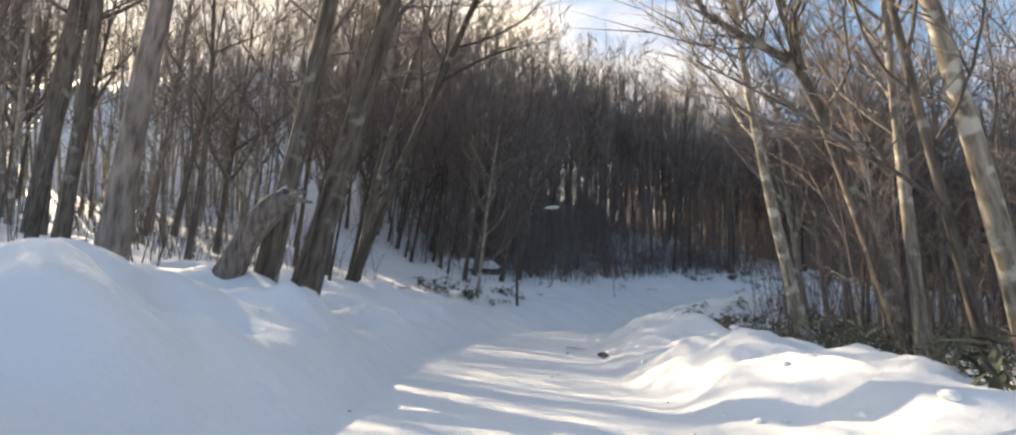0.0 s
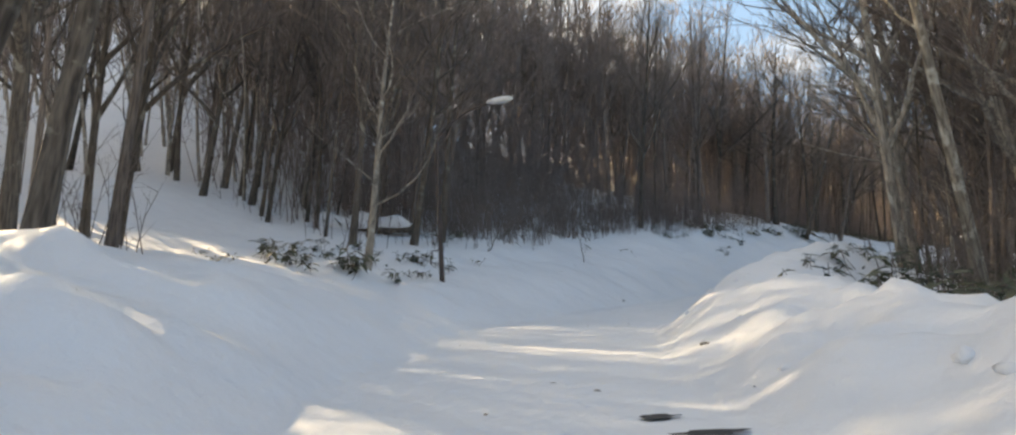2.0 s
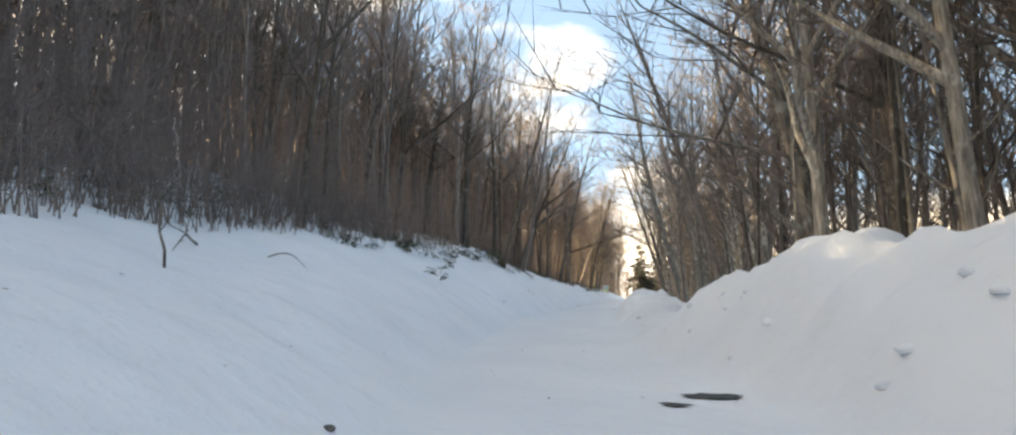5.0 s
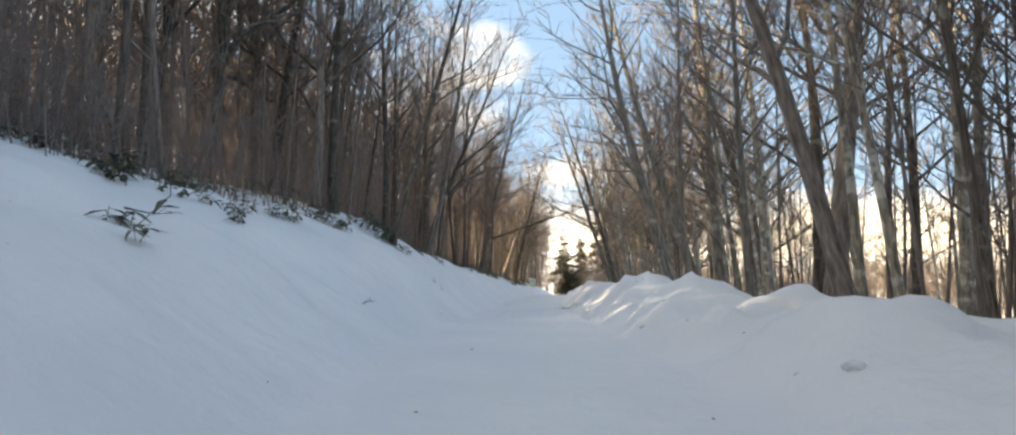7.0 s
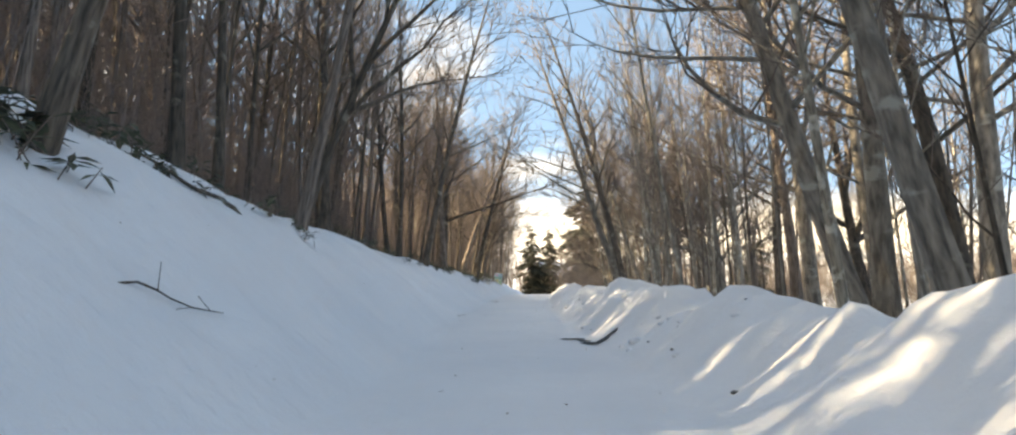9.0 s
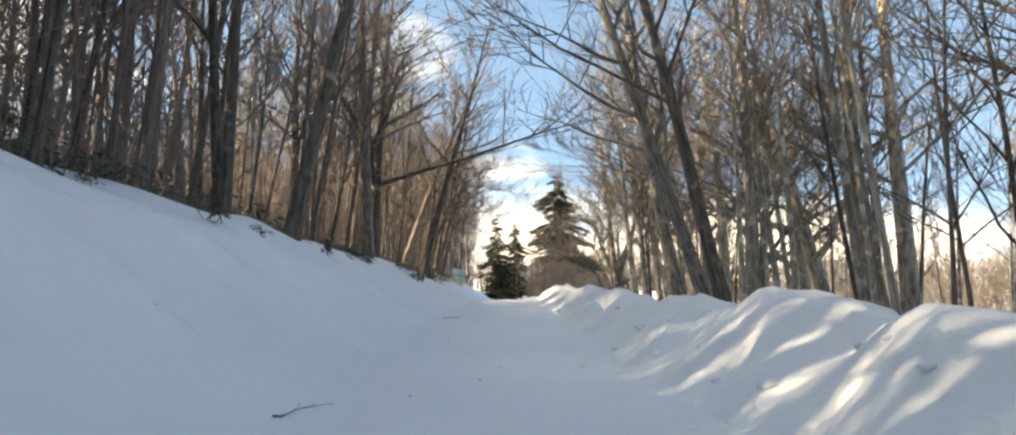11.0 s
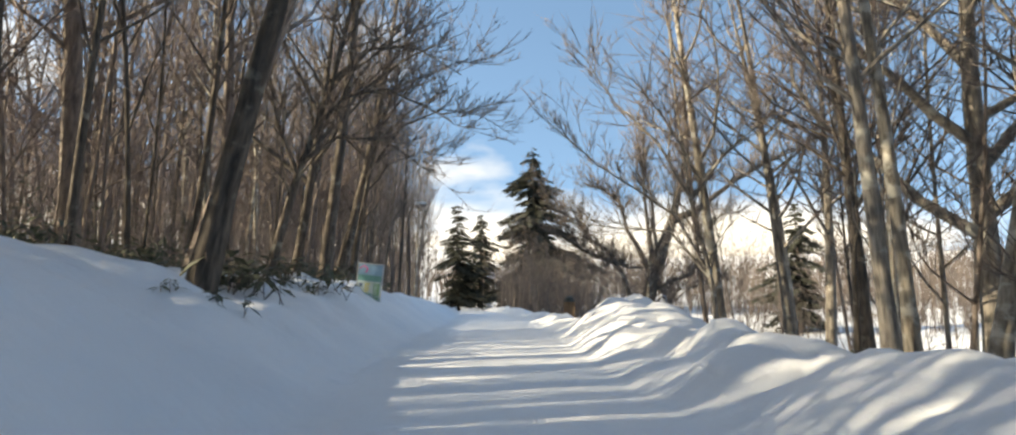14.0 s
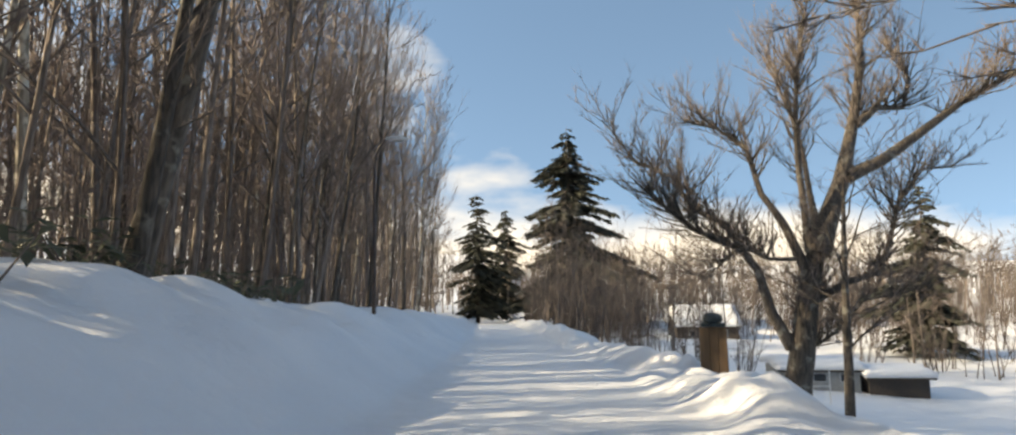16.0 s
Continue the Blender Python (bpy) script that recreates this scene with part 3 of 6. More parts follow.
# trees that stand out along the road: kind, variant, x, y, trunk radius, height, lean x, lean y, turn
# left-side rows take dark or brown variants: shaded trunk faces put into bark colour
MAIN = [
    ("tall", 0, 6.97, 35.54, 0.34, 19, -0.30, -0.01, 245),
    ("tall", 1, 8.16, 36.75, 0.36, 20, -0.01, -0.00, 282),
    ("tall", 3, 8.06, 21.01, 0.36, 20, 0.08, 0.00, 319),
    ("birch", 0, 8.33, 19.53, 0.17, 17, -0.04, -0.00, 356),
    ("tall", 2, 10.54, 36.82, 0.33, 18, -0.13, -0.01, 70),
    ("tall", 4, 3.61, 57.69, 0.24, 19, -0.35, 0.01, 120),
    ("tall", 2, 3.66, 56.67, 0.23, 19, -0.24, 0.01, 157),
    ("tall", 0, 5.92, 65.26, 0.21, 17, -0.26, 0.01, 144),
    ("birch", 1, 7.53, 77.39, 0.23, 15, 0.22, -0.01, 181),
    ("forked", 0, 10.92, 80.89, 0.36, 18, -0.01, 0.00, 218),
    ("tall", 1, 5.40, 77.22, 0.18, 17, -0.06, 0.00, 268),
    ("birch", 2, 6.09, 77.58, 0.16, 17, -0.06, 0.01, 305),
    ("birch", 0, 6.32, 87.37, 0.22, 18, -0.08, 0.01, 292),
    ("tall", 0, 9.62, 86.50, 0.21, 15, 0.02, -0.00, 329),
    ("tall", 2, 9.73, 84.49, 0.24, 17, -0.01, 0.00, 6),
    ("tall", 0, 8.68, 86.99, 0.20, 17, -0.08, 0.01, 56),
    ("tall", 2, 7.59, 101.33, 0.16, 9, 0.08, -0.01, 199),
    ("tall", 0, 8.73, 70.87, 0.33, 16, -0.03, -0.00, 96),
    ("tall", 3, 9.07, 67.88, 0.36, 17, -0.07, -0.00, 133),
    ("tall", 1, 10.24, 59.88, 0.36, 17, -0.08, -0.00, 170),
    ("tall", 0, 11.29, 59.91, 0.35, 17, -0.07, -0.00, 207),
    ("tall", 2, 10.91, 51.90, 0.29, 18, -0.04, -0.00, 244),
    ("tall", 3, 11.30, 50.90, 0.31, 18, -0.01, -0.00, 281),
    ("forked", 1, 15.61, 52.01, 0.32, 16, -0.15, -0.00, 318),
    ("forked", 0, 11.25, 64.67, 0.35, 13, -0.23, 0.01, 355),
    ("tall", 1, 10.32, 89.92, 0.28, 16, -0.12, 0.00, 32),
    ("forked", 1, 12.32, 74.58, 0.27, 15, 0.04, -0.00, 146),
    ("forked", 0, 13.96, 72.51, 0.34, 14, -0.14, 0.00, 183),
    ("tall", 1, 10.29, 35.34, 0.36, 18, -0.06, -0.01, 59),
    ("tall", 0, 10.15, 46.40, 0.36, 17, -0.07, -0.01, 96),
    ("tall", 1, 11.84, 43.58, 0.30, 17, -0.12, -0.01, 133),
    ("tall", 2, 10.77, 29.36, 0.36, 18, -0.01, -0.00, 170),
    ("tall", 3, 12.92, 27.63, 0.19, 17, 0.03, 0.00, 207),
    ("tall", 2, 12.79, 25.61, 0.20, 17, 0.07, 0.01, 244),
    ("birch", 1, 13.64, 23.68, 0.25, 18, -0.00, -0.00, 281),
    ("tall", 1, 13.02, 21.58, 0.21, 17, 0.03, 0.00, 318),
    ("tall", 0, 4.12, 62.86, 0.29, 16, -0.16, -0.02, 355),
    ("tall", 1, 6.14, 61.06, 0.25, 16, -0.03, -0.00, 35),
    ("birch", 0, 15.16, -19.61, 0.20, 17, -0.11, -0.14, 167),
    ("birch", 1, 11.35, -13.26, 0.13, 16, -0.10, -0.12, 193),
    ("tall", 1, 19.06, -21.47, 0.17, 16, -0.02, -0.02, 241),
    ("slim", 1, 21.64, -25.67, 0.10, 14, -0.13, -0.18, 278),
    ("birch", 2, 22.08, -25.09, 0.20, 17, -0.13, -0.19, 315),
    ("tall", 3, -14.98, 27.53, 0.36, 15, 0.03, 0.04, 29),
    ("tall", 2, -14.24, 28.35, 0.30, 14, 0.03, 0.03, 66),
    ("tall", 0, 8.34, 6.37, 0.36, 17, -0.20, -0.07, 103),
    ("tall", 2, 9.08, 2.34, 0.32, 17, -0.07, -0.03, 143),
    ("tall", 1, 4.40, 27.40, 0.25, 17, -0.24, -0.02, 180),
    ("tall", 3, 5.79, 13.95, 0.22, 16, -0.23, -0.09, 217),
    ("tall", 3, 11.77, -37.12, 0.26, 18, 0.06, 0.09, 305),
    ("tall", 2, 9.98, -37.90, 0.15, 16, 0.06, 0.09, 294),
    ("tall", 3, 4.12, -38.47, 0.26, 17, 0.04, 0.05, 331),
    ("tall", 2, 12.43, -34.51, 0.21, 18, 0.12, 0.16, 342),
    ("tall", 2, 11.59, -33.58, 0.30, 19, 0.16, 0.20, 19),
    ("tall", 2, 5.59, -30.02, 0.18, 18, 0.26, 0.31, 56),
    ("tall", 2, 2.47, -28.64, 0.18, 17, 0.14, 0.17, 93),
    ("tall", 3, 0.64, -31.38, 0.36, 18, 0.17, 0.21, 130),
    ("slim", 1, 6.03, -30.96, 0.05, 11, 0.09, 0.11, 204),
    ("slim", 3, -0.24, -21.40, 0.10, 9, 0.11, 0.14, 241),
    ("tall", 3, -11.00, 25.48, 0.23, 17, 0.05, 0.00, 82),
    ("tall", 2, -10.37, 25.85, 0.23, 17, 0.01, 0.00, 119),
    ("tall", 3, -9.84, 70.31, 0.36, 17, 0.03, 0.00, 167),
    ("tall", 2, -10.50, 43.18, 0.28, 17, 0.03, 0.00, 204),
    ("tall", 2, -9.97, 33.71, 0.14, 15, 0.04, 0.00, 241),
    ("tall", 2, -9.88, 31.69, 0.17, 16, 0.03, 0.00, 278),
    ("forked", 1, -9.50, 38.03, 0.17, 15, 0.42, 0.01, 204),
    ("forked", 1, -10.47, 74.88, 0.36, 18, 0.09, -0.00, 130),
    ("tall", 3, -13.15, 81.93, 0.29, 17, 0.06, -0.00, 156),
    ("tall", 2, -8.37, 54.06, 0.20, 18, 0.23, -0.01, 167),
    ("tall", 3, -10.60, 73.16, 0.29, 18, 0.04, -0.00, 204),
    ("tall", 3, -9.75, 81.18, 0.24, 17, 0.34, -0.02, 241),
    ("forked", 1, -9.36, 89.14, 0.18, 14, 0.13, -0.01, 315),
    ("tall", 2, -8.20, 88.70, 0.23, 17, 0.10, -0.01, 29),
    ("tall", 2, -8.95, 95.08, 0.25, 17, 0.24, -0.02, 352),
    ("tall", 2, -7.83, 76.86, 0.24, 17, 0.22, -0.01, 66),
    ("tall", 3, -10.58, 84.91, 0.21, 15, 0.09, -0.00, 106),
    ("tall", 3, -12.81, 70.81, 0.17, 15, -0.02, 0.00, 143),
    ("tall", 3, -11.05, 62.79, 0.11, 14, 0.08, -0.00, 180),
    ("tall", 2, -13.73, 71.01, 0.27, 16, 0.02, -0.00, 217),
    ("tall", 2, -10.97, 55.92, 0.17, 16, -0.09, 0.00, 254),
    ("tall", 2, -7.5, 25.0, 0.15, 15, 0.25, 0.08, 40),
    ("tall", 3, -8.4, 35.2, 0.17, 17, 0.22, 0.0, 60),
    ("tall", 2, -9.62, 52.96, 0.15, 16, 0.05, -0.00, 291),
]
for row in MAIN:
    plant(*row)

# the rest of the woods near the road
rnd = random.Random(7)
taken = [(r[2], r[3]) for r in MAIN]


def clearing(x, y):
    """An open lane through the left woods by which the sun reaches the bend."""
    return -19 < x < 3 and -25.6 < y - 0.087 * x < -19.4


def free(x, y, gap):
    return not clearing(x, y) and all((x - a) ** 2 + (y - b) ** 2 > gap * gap for a, b in taken)


def scatter(count, x0, x1, y0, y1, dmin, dmax, kinds, gap, rad, hts, group, downhill=(0.0, 0.0)):
    made = tries = 0
    while made < count and tries < count * 40:
        tries += 1
        x, y = rnd.uniform(x0, x1), rnd.uniform(y0, y1)
        d = float(road_coords(x, y)[1][0])
        if not dmin < d < dmax or not free(x, y, gap):
            continue
        taken.append((x, y))
        kind = rnd.choice(kinds)
        pick = rnd.randrange(5 if kind != "birch" else 3)
        # left of the road the trunks' shaded faces are painted by darker bark variants
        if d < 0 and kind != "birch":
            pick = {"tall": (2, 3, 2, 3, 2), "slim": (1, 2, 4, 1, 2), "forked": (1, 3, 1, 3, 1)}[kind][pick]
        plant(kind, pick, x, y, rnd.uniform(*rad) * (0.6 if kind == "slim" else 1), rnd.uniform(*hts), rnd.uniform(-0.07, 0.07) + downhill[0], rnd.uniform(-0.07, 0.07) + downhill[1], rnd.uniform(0, 360), None, "", group)
        made += 1


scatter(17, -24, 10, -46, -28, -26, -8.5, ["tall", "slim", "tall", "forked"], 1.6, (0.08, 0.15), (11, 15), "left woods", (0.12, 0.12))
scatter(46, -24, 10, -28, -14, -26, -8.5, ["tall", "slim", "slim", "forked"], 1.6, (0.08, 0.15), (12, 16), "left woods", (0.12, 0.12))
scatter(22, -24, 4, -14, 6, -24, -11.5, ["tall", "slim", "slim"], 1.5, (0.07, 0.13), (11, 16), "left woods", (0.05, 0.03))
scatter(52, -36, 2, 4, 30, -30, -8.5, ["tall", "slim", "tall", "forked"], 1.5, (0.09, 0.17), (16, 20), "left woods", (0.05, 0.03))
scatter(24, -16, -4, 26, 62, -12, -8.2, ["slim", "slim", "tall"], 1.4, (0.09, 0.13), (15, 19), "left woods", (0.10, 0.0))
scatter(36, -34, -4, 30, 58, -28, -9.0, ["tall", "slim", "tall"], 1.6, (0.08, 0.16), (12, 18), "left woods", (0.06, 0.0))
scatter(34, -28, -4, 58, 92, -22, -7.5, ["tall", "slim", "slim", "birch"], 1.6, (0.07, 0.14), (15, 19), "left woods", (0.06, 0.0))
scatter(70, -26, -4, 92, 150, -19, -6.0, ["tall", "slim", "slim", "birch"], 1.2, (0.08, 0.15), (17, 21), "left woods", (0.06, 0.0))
scatter(26, 3, 44, -36, 2, 11, 32, ["tall", "slim", "slim", "slim"], 1.7, (0.06, 0.13), (8, 14), "right woods", (-0.05, -0.05))
scatter(50, 3, 34, 2, 92, 9.5, 30, ["tall", "slim", "birch", "birch"], 1.9, (0.06, 0.13), (9, 16), "right woods", (-0.04, 0.0))
for _ in range(300):
    x, y = rnd.uniform(6.0, 15), rnd.uniform(-13, 14)
    if len([1 for a, b in taken if 6.0 < a < 15 and -13 < b < 14]) < 20 and float(road_coords(x, y)[1][0]) > 6.2 and free(x, y, 1.5):
        taken.append((x, y))
        plant("forked", rnd.choice((0, 2)), x, y, rnd.uniform(0.13, 0.2), rnd.uniform(13, 17), rnd.uniform(-0.12, 0.0), rnd.uniform(-0.12, 0.0), rnd.uniform(0, 360), None, "", "right woods")
for _ in range(400):
    x, y = rnd.uniform(5.5, 14), rnd.uniform(79, 92)
    if len([1 for a, b in taken if 5.5 < a < 14 and 79 < b < 92]) < 17 and x + 1.8 > 0.83 * (y - 79.1) and free(x, y, 1.2):
        taken.append((x, y))
        plant(rnd.choice(("tall", "slim")), rnd.randrange(5), x, y, rnd.uniform(0.07, 0.13), rnd.uniform(13, 17), rnd.uniform(-0.1, 0.02), rnd.uniform(-0.05, 0.05), rnd.uniform(0, 360), None, "", "right woods")
scatter(30, -14, -4, 40, 124, -9.5, -6.6, ["slim", "slim", "tall"], 1.3, (0.07, 0.12), (12, 16), "left woods", (0.10, 0.0))
scatter(34, 0, 14, 14, 76, 6.0, 12.5, ["slim", "birch", "birch", "tall"], 1.3, (0.06, 0.13), (12, 18), "right woods", (-0.09, 0.0))
scatter(36, 2, 24, -8, 12, 6.8, 16, ["slim", "slim", "tall"], 1.6, (0.07, 0.13), (11, 15), "right woods", (-0.05, -0.04))


# ---- trees of a shape of their own ----
def limb_tree(name, x, y, turn, scale, limbs, mat, twig, seed, twigs, label, z=None, group="roadside trees"):
    """A tree from its limbs: points (across, up) in a drawing's units, first and last radius in metres; depth is added at random."""
    rnd = random.Random(seed)
    trunk, crown = Tubes(), Tubes()
    for pts, r0, r1, swing in limbs:
        ph = rnd.uniform(-1, 1)
        run = []
        for k in range(len(pts) - 1):
            for f in (0.0, 0.5):
                q = (k + f) / (len(pts) - 1)
                a, b = pts[k], pts[k + 1]
                run.append((a[0] + (b[0] - a[0]) * f, a[1] + (b[1] - a[1]) * f, q))
        run.append((pts[-1][0], pts[-1][1], 1.0))
        line3 = [np.array([u * scale, swing * q * q * 3.0 + 0.12 * math.sin(q * 7 + ph * 5) * min(q * 3, 1), w * scale]) for u, w, q in run]
        radii = [r0 + (r1 - r0) * q ** 0.7 for *_, q in run]
        trunk.add(line3, radii, 8 if r0 > 0.12 else 5)
        n = len(line3) - 1
        for _ in range(int(twigs * (0.4 + 0.2 * n))):
            k = rnd.uniform(0.45 * n if r0 > 0.2 else 0.2 * n, n - 0.01)
            i = int(k)
            o = line3[i] + (line3[i + 1] - line3[i]) * (k - i)
            d = line3[i + 1] - line3[i]
            d = d / np.linalg.norm(d) * 0.7 + np.array([rnd.uniform(-0.9, 0.9), rnd.uniform(-1, 1), rnd.uniform(-0.2, 1.1)])
            d /= np.linalg.norm(d)
            length = rnd.uniform(0.8, 2.4)
            p1 = o + d * length * 0.5
            d2 = d + np.array([rnd.uniform(-0.4, 0.4), rnd.uniform(-0.4, 0.4), rnd.uniform(-0.1, 0.5)])
            p2 = p1 + d2 / np.linalg.norm(d2) * length * 0.5
            rr = min(0.035, radii[i] * 0.5)
            trunk.add([o, p1, p2], [rr, rr * 0.6, 0.006], 4)
            for _ in range(6):
                f = rnd.uniform(0.2, 1.0)
                q = p1 + (p2 - p1) * (f - 0.5) * 2 if f > 0.5 else o + (p1 - o) * f * 2
                e = d2 + np.array([rnd.uniform(-0.9, 0.9), rnd.uniform(-0.9, 0.9), rnd.uniform(-0.2, 0.8)])
                e /= np.linalg.norm(e)
                l2 = length * rnd.uniform(0.25, 0.6)
                m = q + e * l2 * 0.5
                e2 = e + np.array([rnd.uniform(-0.3, 0.3), rnd.uniform(-0.3, 0.3), rnd.uniform(-0.1, 0.3)])
                crown.add([q, m], [0.012, 0.009], 3)
                crown.spike(m, m + e2 * l2 * 0.5, 0.009)
                for _ in range(3):
                    crown.spike(m, m + (e * 0.5 + np.array([rnd.uniform(-0.5, 0.5), rnd.uniform(-0.5, 0.5), rnd.uniform(0, 0.6)])) * l2 * 0.6, 0.008)
    root = new(name)
    root.matrix_world = pose(x, y, (gz(x, y) if z is None else z) - 0.25, 0, 0, turn)
    mesh_object("trunk", trunk.v, trunk.f, mat, root)
    mesh_object("crown", crown.v, crown.f, twig, root)
    return tagged(root, label, "tree", group)


M41 = 1 / 41.0
limb_tree("spreading_tree", 8.94, 107.2, 2, M41, [
    ([(0, -25), (8, 60), (20, 140), (35, 215), (55, 270)], 0.589, 0.36, 0.0),
    ([(52, 262), (75, 320), (100, 375), (115, 430), (132, 490), (155, 580), (165, 660), (160, 730)], 0.512, 0.05, 0.3),
    ([(108, 385), (165, 410), (235, 460), (290, 500), (355, 535), (430, 570)], 0.307, 0.05, -0.6),
    ([(130, 470), (170, 500), (230, 505), (260, 560), (250, 640)], 0.192, 0.04, 0.7),
    ([(2, 118), (-28, 170), (-50, 240), (-85, 270), (-165, 300), (-215, 330), (-265, 365)], 0.269, 0.03, -0.8),
    ([(-60, 255), (-95, 310), (-145, 340), (-160, 390), (-215, 420), (-265, 500)], 0.166, 0.02, 0.8),
    ([(30, 240), (0, 310), (-25, 360), (-35, 440), (-75, 480), (-115, 500)], 0.218, 0.03, 0.9),
    ([(40, 265), (30, 340), (15, 450), (0, 540), (-10, 620)], 0.205, 0.03, -0.9),
    ([(55, 265), (50, 360), (60, 450), (50, 560), (65, 650)], 0.179, 0.02, 1.3),
    ([(40, 190), (100, 218), (155, 232), (185, 280), (205, 340), (255, 400), (330, 410)], 0.192, 0.02, 0.4),
    ([(30, 255), (-35, 255), (-85, 275), (-130, 250), (-185, 225)], 0.102, 0.02, -1.0),
    ([(-5, 90), (20, 110), (60, 140), (100, 190), (150, 200), (205, 225)], 0.090, 0.015, -0.7),
], BARK_DARK, TWIG, 5, 34, "huge bare spreading tree with a thick short trunk in snow")

limb_tree("reaching_tree", -8.25, 81.67, 0, 1.0, [
    ([(0, -0.3), (0.5, 1.6), (1.0, 3.3), (1.7, 5.2), (2.2, 7.5), (2.6, 10.5), (2.7, 13)], 0.16, 0.02, 0.3),
    ([(1.3, 4.1), (2.1, 5.0), (3.2, 5.2), (4.1, 4.7), (4.9, 4.1)], 0.075, 0.014, -0.4),
    ([(1.0, 3.3), (1.9, 4.0), (3.1, 4.0), (4.1, 3.3)], 0.065, 0.014, 0.4),
    ([(1.8, 5.5), (2.8, 6.4), (4.0, 6.7), (5.2, 6.3)], 0.075, 0.014, 0.7),
    ([(0.9, 3.0), (0.4, 4.4), (0.2, 6.2), (-0.3, 8.5)], 0.075, 0.014, -0.5),
], BARK_DARK, TWIG, 31, 15, "bare dark tree whose limbs reach over the road")
limb_tree("reaching_tree", 5.9, 86.7, 0, 1.0, [
    ([(0, -0.3), (-0.3, 3), (-0.9, 6), (-1.1, 9), (-1.3, 13.5)], 0.13, 0.02, 0.2),
    ([(-0.5, 3.6), (-1.5, 5.4), (-2.8, 6.3), (-4.4, 7.2), (-6.0, 8.4)], 0.075, 0.014, -0.4),
    ([(-0.4, 3.3), (-1.7, 4.9), (-3.4, 5.1), (-5.0, 5.4)], 0.065, 0.014, 0.5),
    ([(-0.9, 6.0), (-2.0, 8.0), (-3.4, 9.6), (-4.4, 11.5)], 0.075, 0.014, 0.3),
    ([(-0.9, 6.0), (0.3, 7.6), (1.4, 8.6), (2.0, 10.5)], 0.075, 0.014, -0.6),
], BARK_GREY, TWIG, 32, 15, "bare grey tree whose limbs reach over the road")
limb_tree("reaching_tree", -8.1, 93.5, 0, 1.0, [
    ([(0, -0.3), (0.4, 2.4), (0.9, 5.0), (1.5, 7.4), (2.4, 10.0), (2.9, 14)], 0.17, 0.02, -0.2),
    ([(1.1, 5.6), (2.4, 7.4), (4.2, 8.2), (6.0, 8.0), (7.6, 7.2)], 0.075, 0.012, 0.5),
    ([(1.5, 7.4), (3.0, 9.4), (5.0, 10.2), (7.0, 9.8)], 0.07, 0.012, -0.4),
    ([(0.8, 4.4), (1.8, 5.6), (3.2, 6.2), (4.6, 6.0)], 0.05, 0.012, 0.2),
    ([(1.3, 6.6), (0.6, 8.4), (0.4, 10.6), (-0.2, 13)], 0.06, 0.012, -0.5),
], BARK_DARK, TWIG, 33, 15, "bare dark tree whose limbs reach over the road")
limb_tree("reaching_tree", 4.9, 71.5, 0, 1.0, [
    ([(0, -0.3), (-0.2, 3), (-0.5, 6), (-0.6, 9), (-0.7, 14)], 0.12, 0.02, 0.2),
    ([(-0.4, 5.2), (-1.6, 7.2), (-3.2, 8.6), (-5.2, 9.4)], 0.06, 0.012, 0.5),
    ([(-0.5, 6.4), (0.8, 8.2), (1.8, 10), (2.4, 12)], 0.06, 0.012, -0.6),
    ([(-0.6, 8.0), (-1.8, 10.2), (-3.2, 12.4)], 0.055, 0.012, -0.3),
], BARK_PALE, TWIG, 34, 15, "bare pale tree whose limbs reach over the road")

# the crooked tree beside the bend: its trunk bows out over the road
M80 = 1 / 57.0
limb_tree("crooked_tree", 18.75, -21.14, 54, M80, [
    ([(0, -30), (-20, 60), (-48, 160), (-80, 270), (-108, 360), (-130, 410), (-155, 440), (-215, 475), (-265, 510), (-290, 570), (-330, 640)], 0.24, 0.05, 0.2),
    ([(-140, 428), (-142, 500), (-118, 560), (-100, 640)], 0.11, 0.03, 0.4),
    ([(-135, 420), (-165, 500), (-190, 570), (-200, 650)], 0.09, 0.03, -0.5),
    ([(-108, 360), (-60, 430), (-50, 520), (-20, 600)], 0.06, 0.02, 0.6),
], BARK_DARK, TWIG, 9, 6, "dark crooked tree leaning out with a bowed trunk")


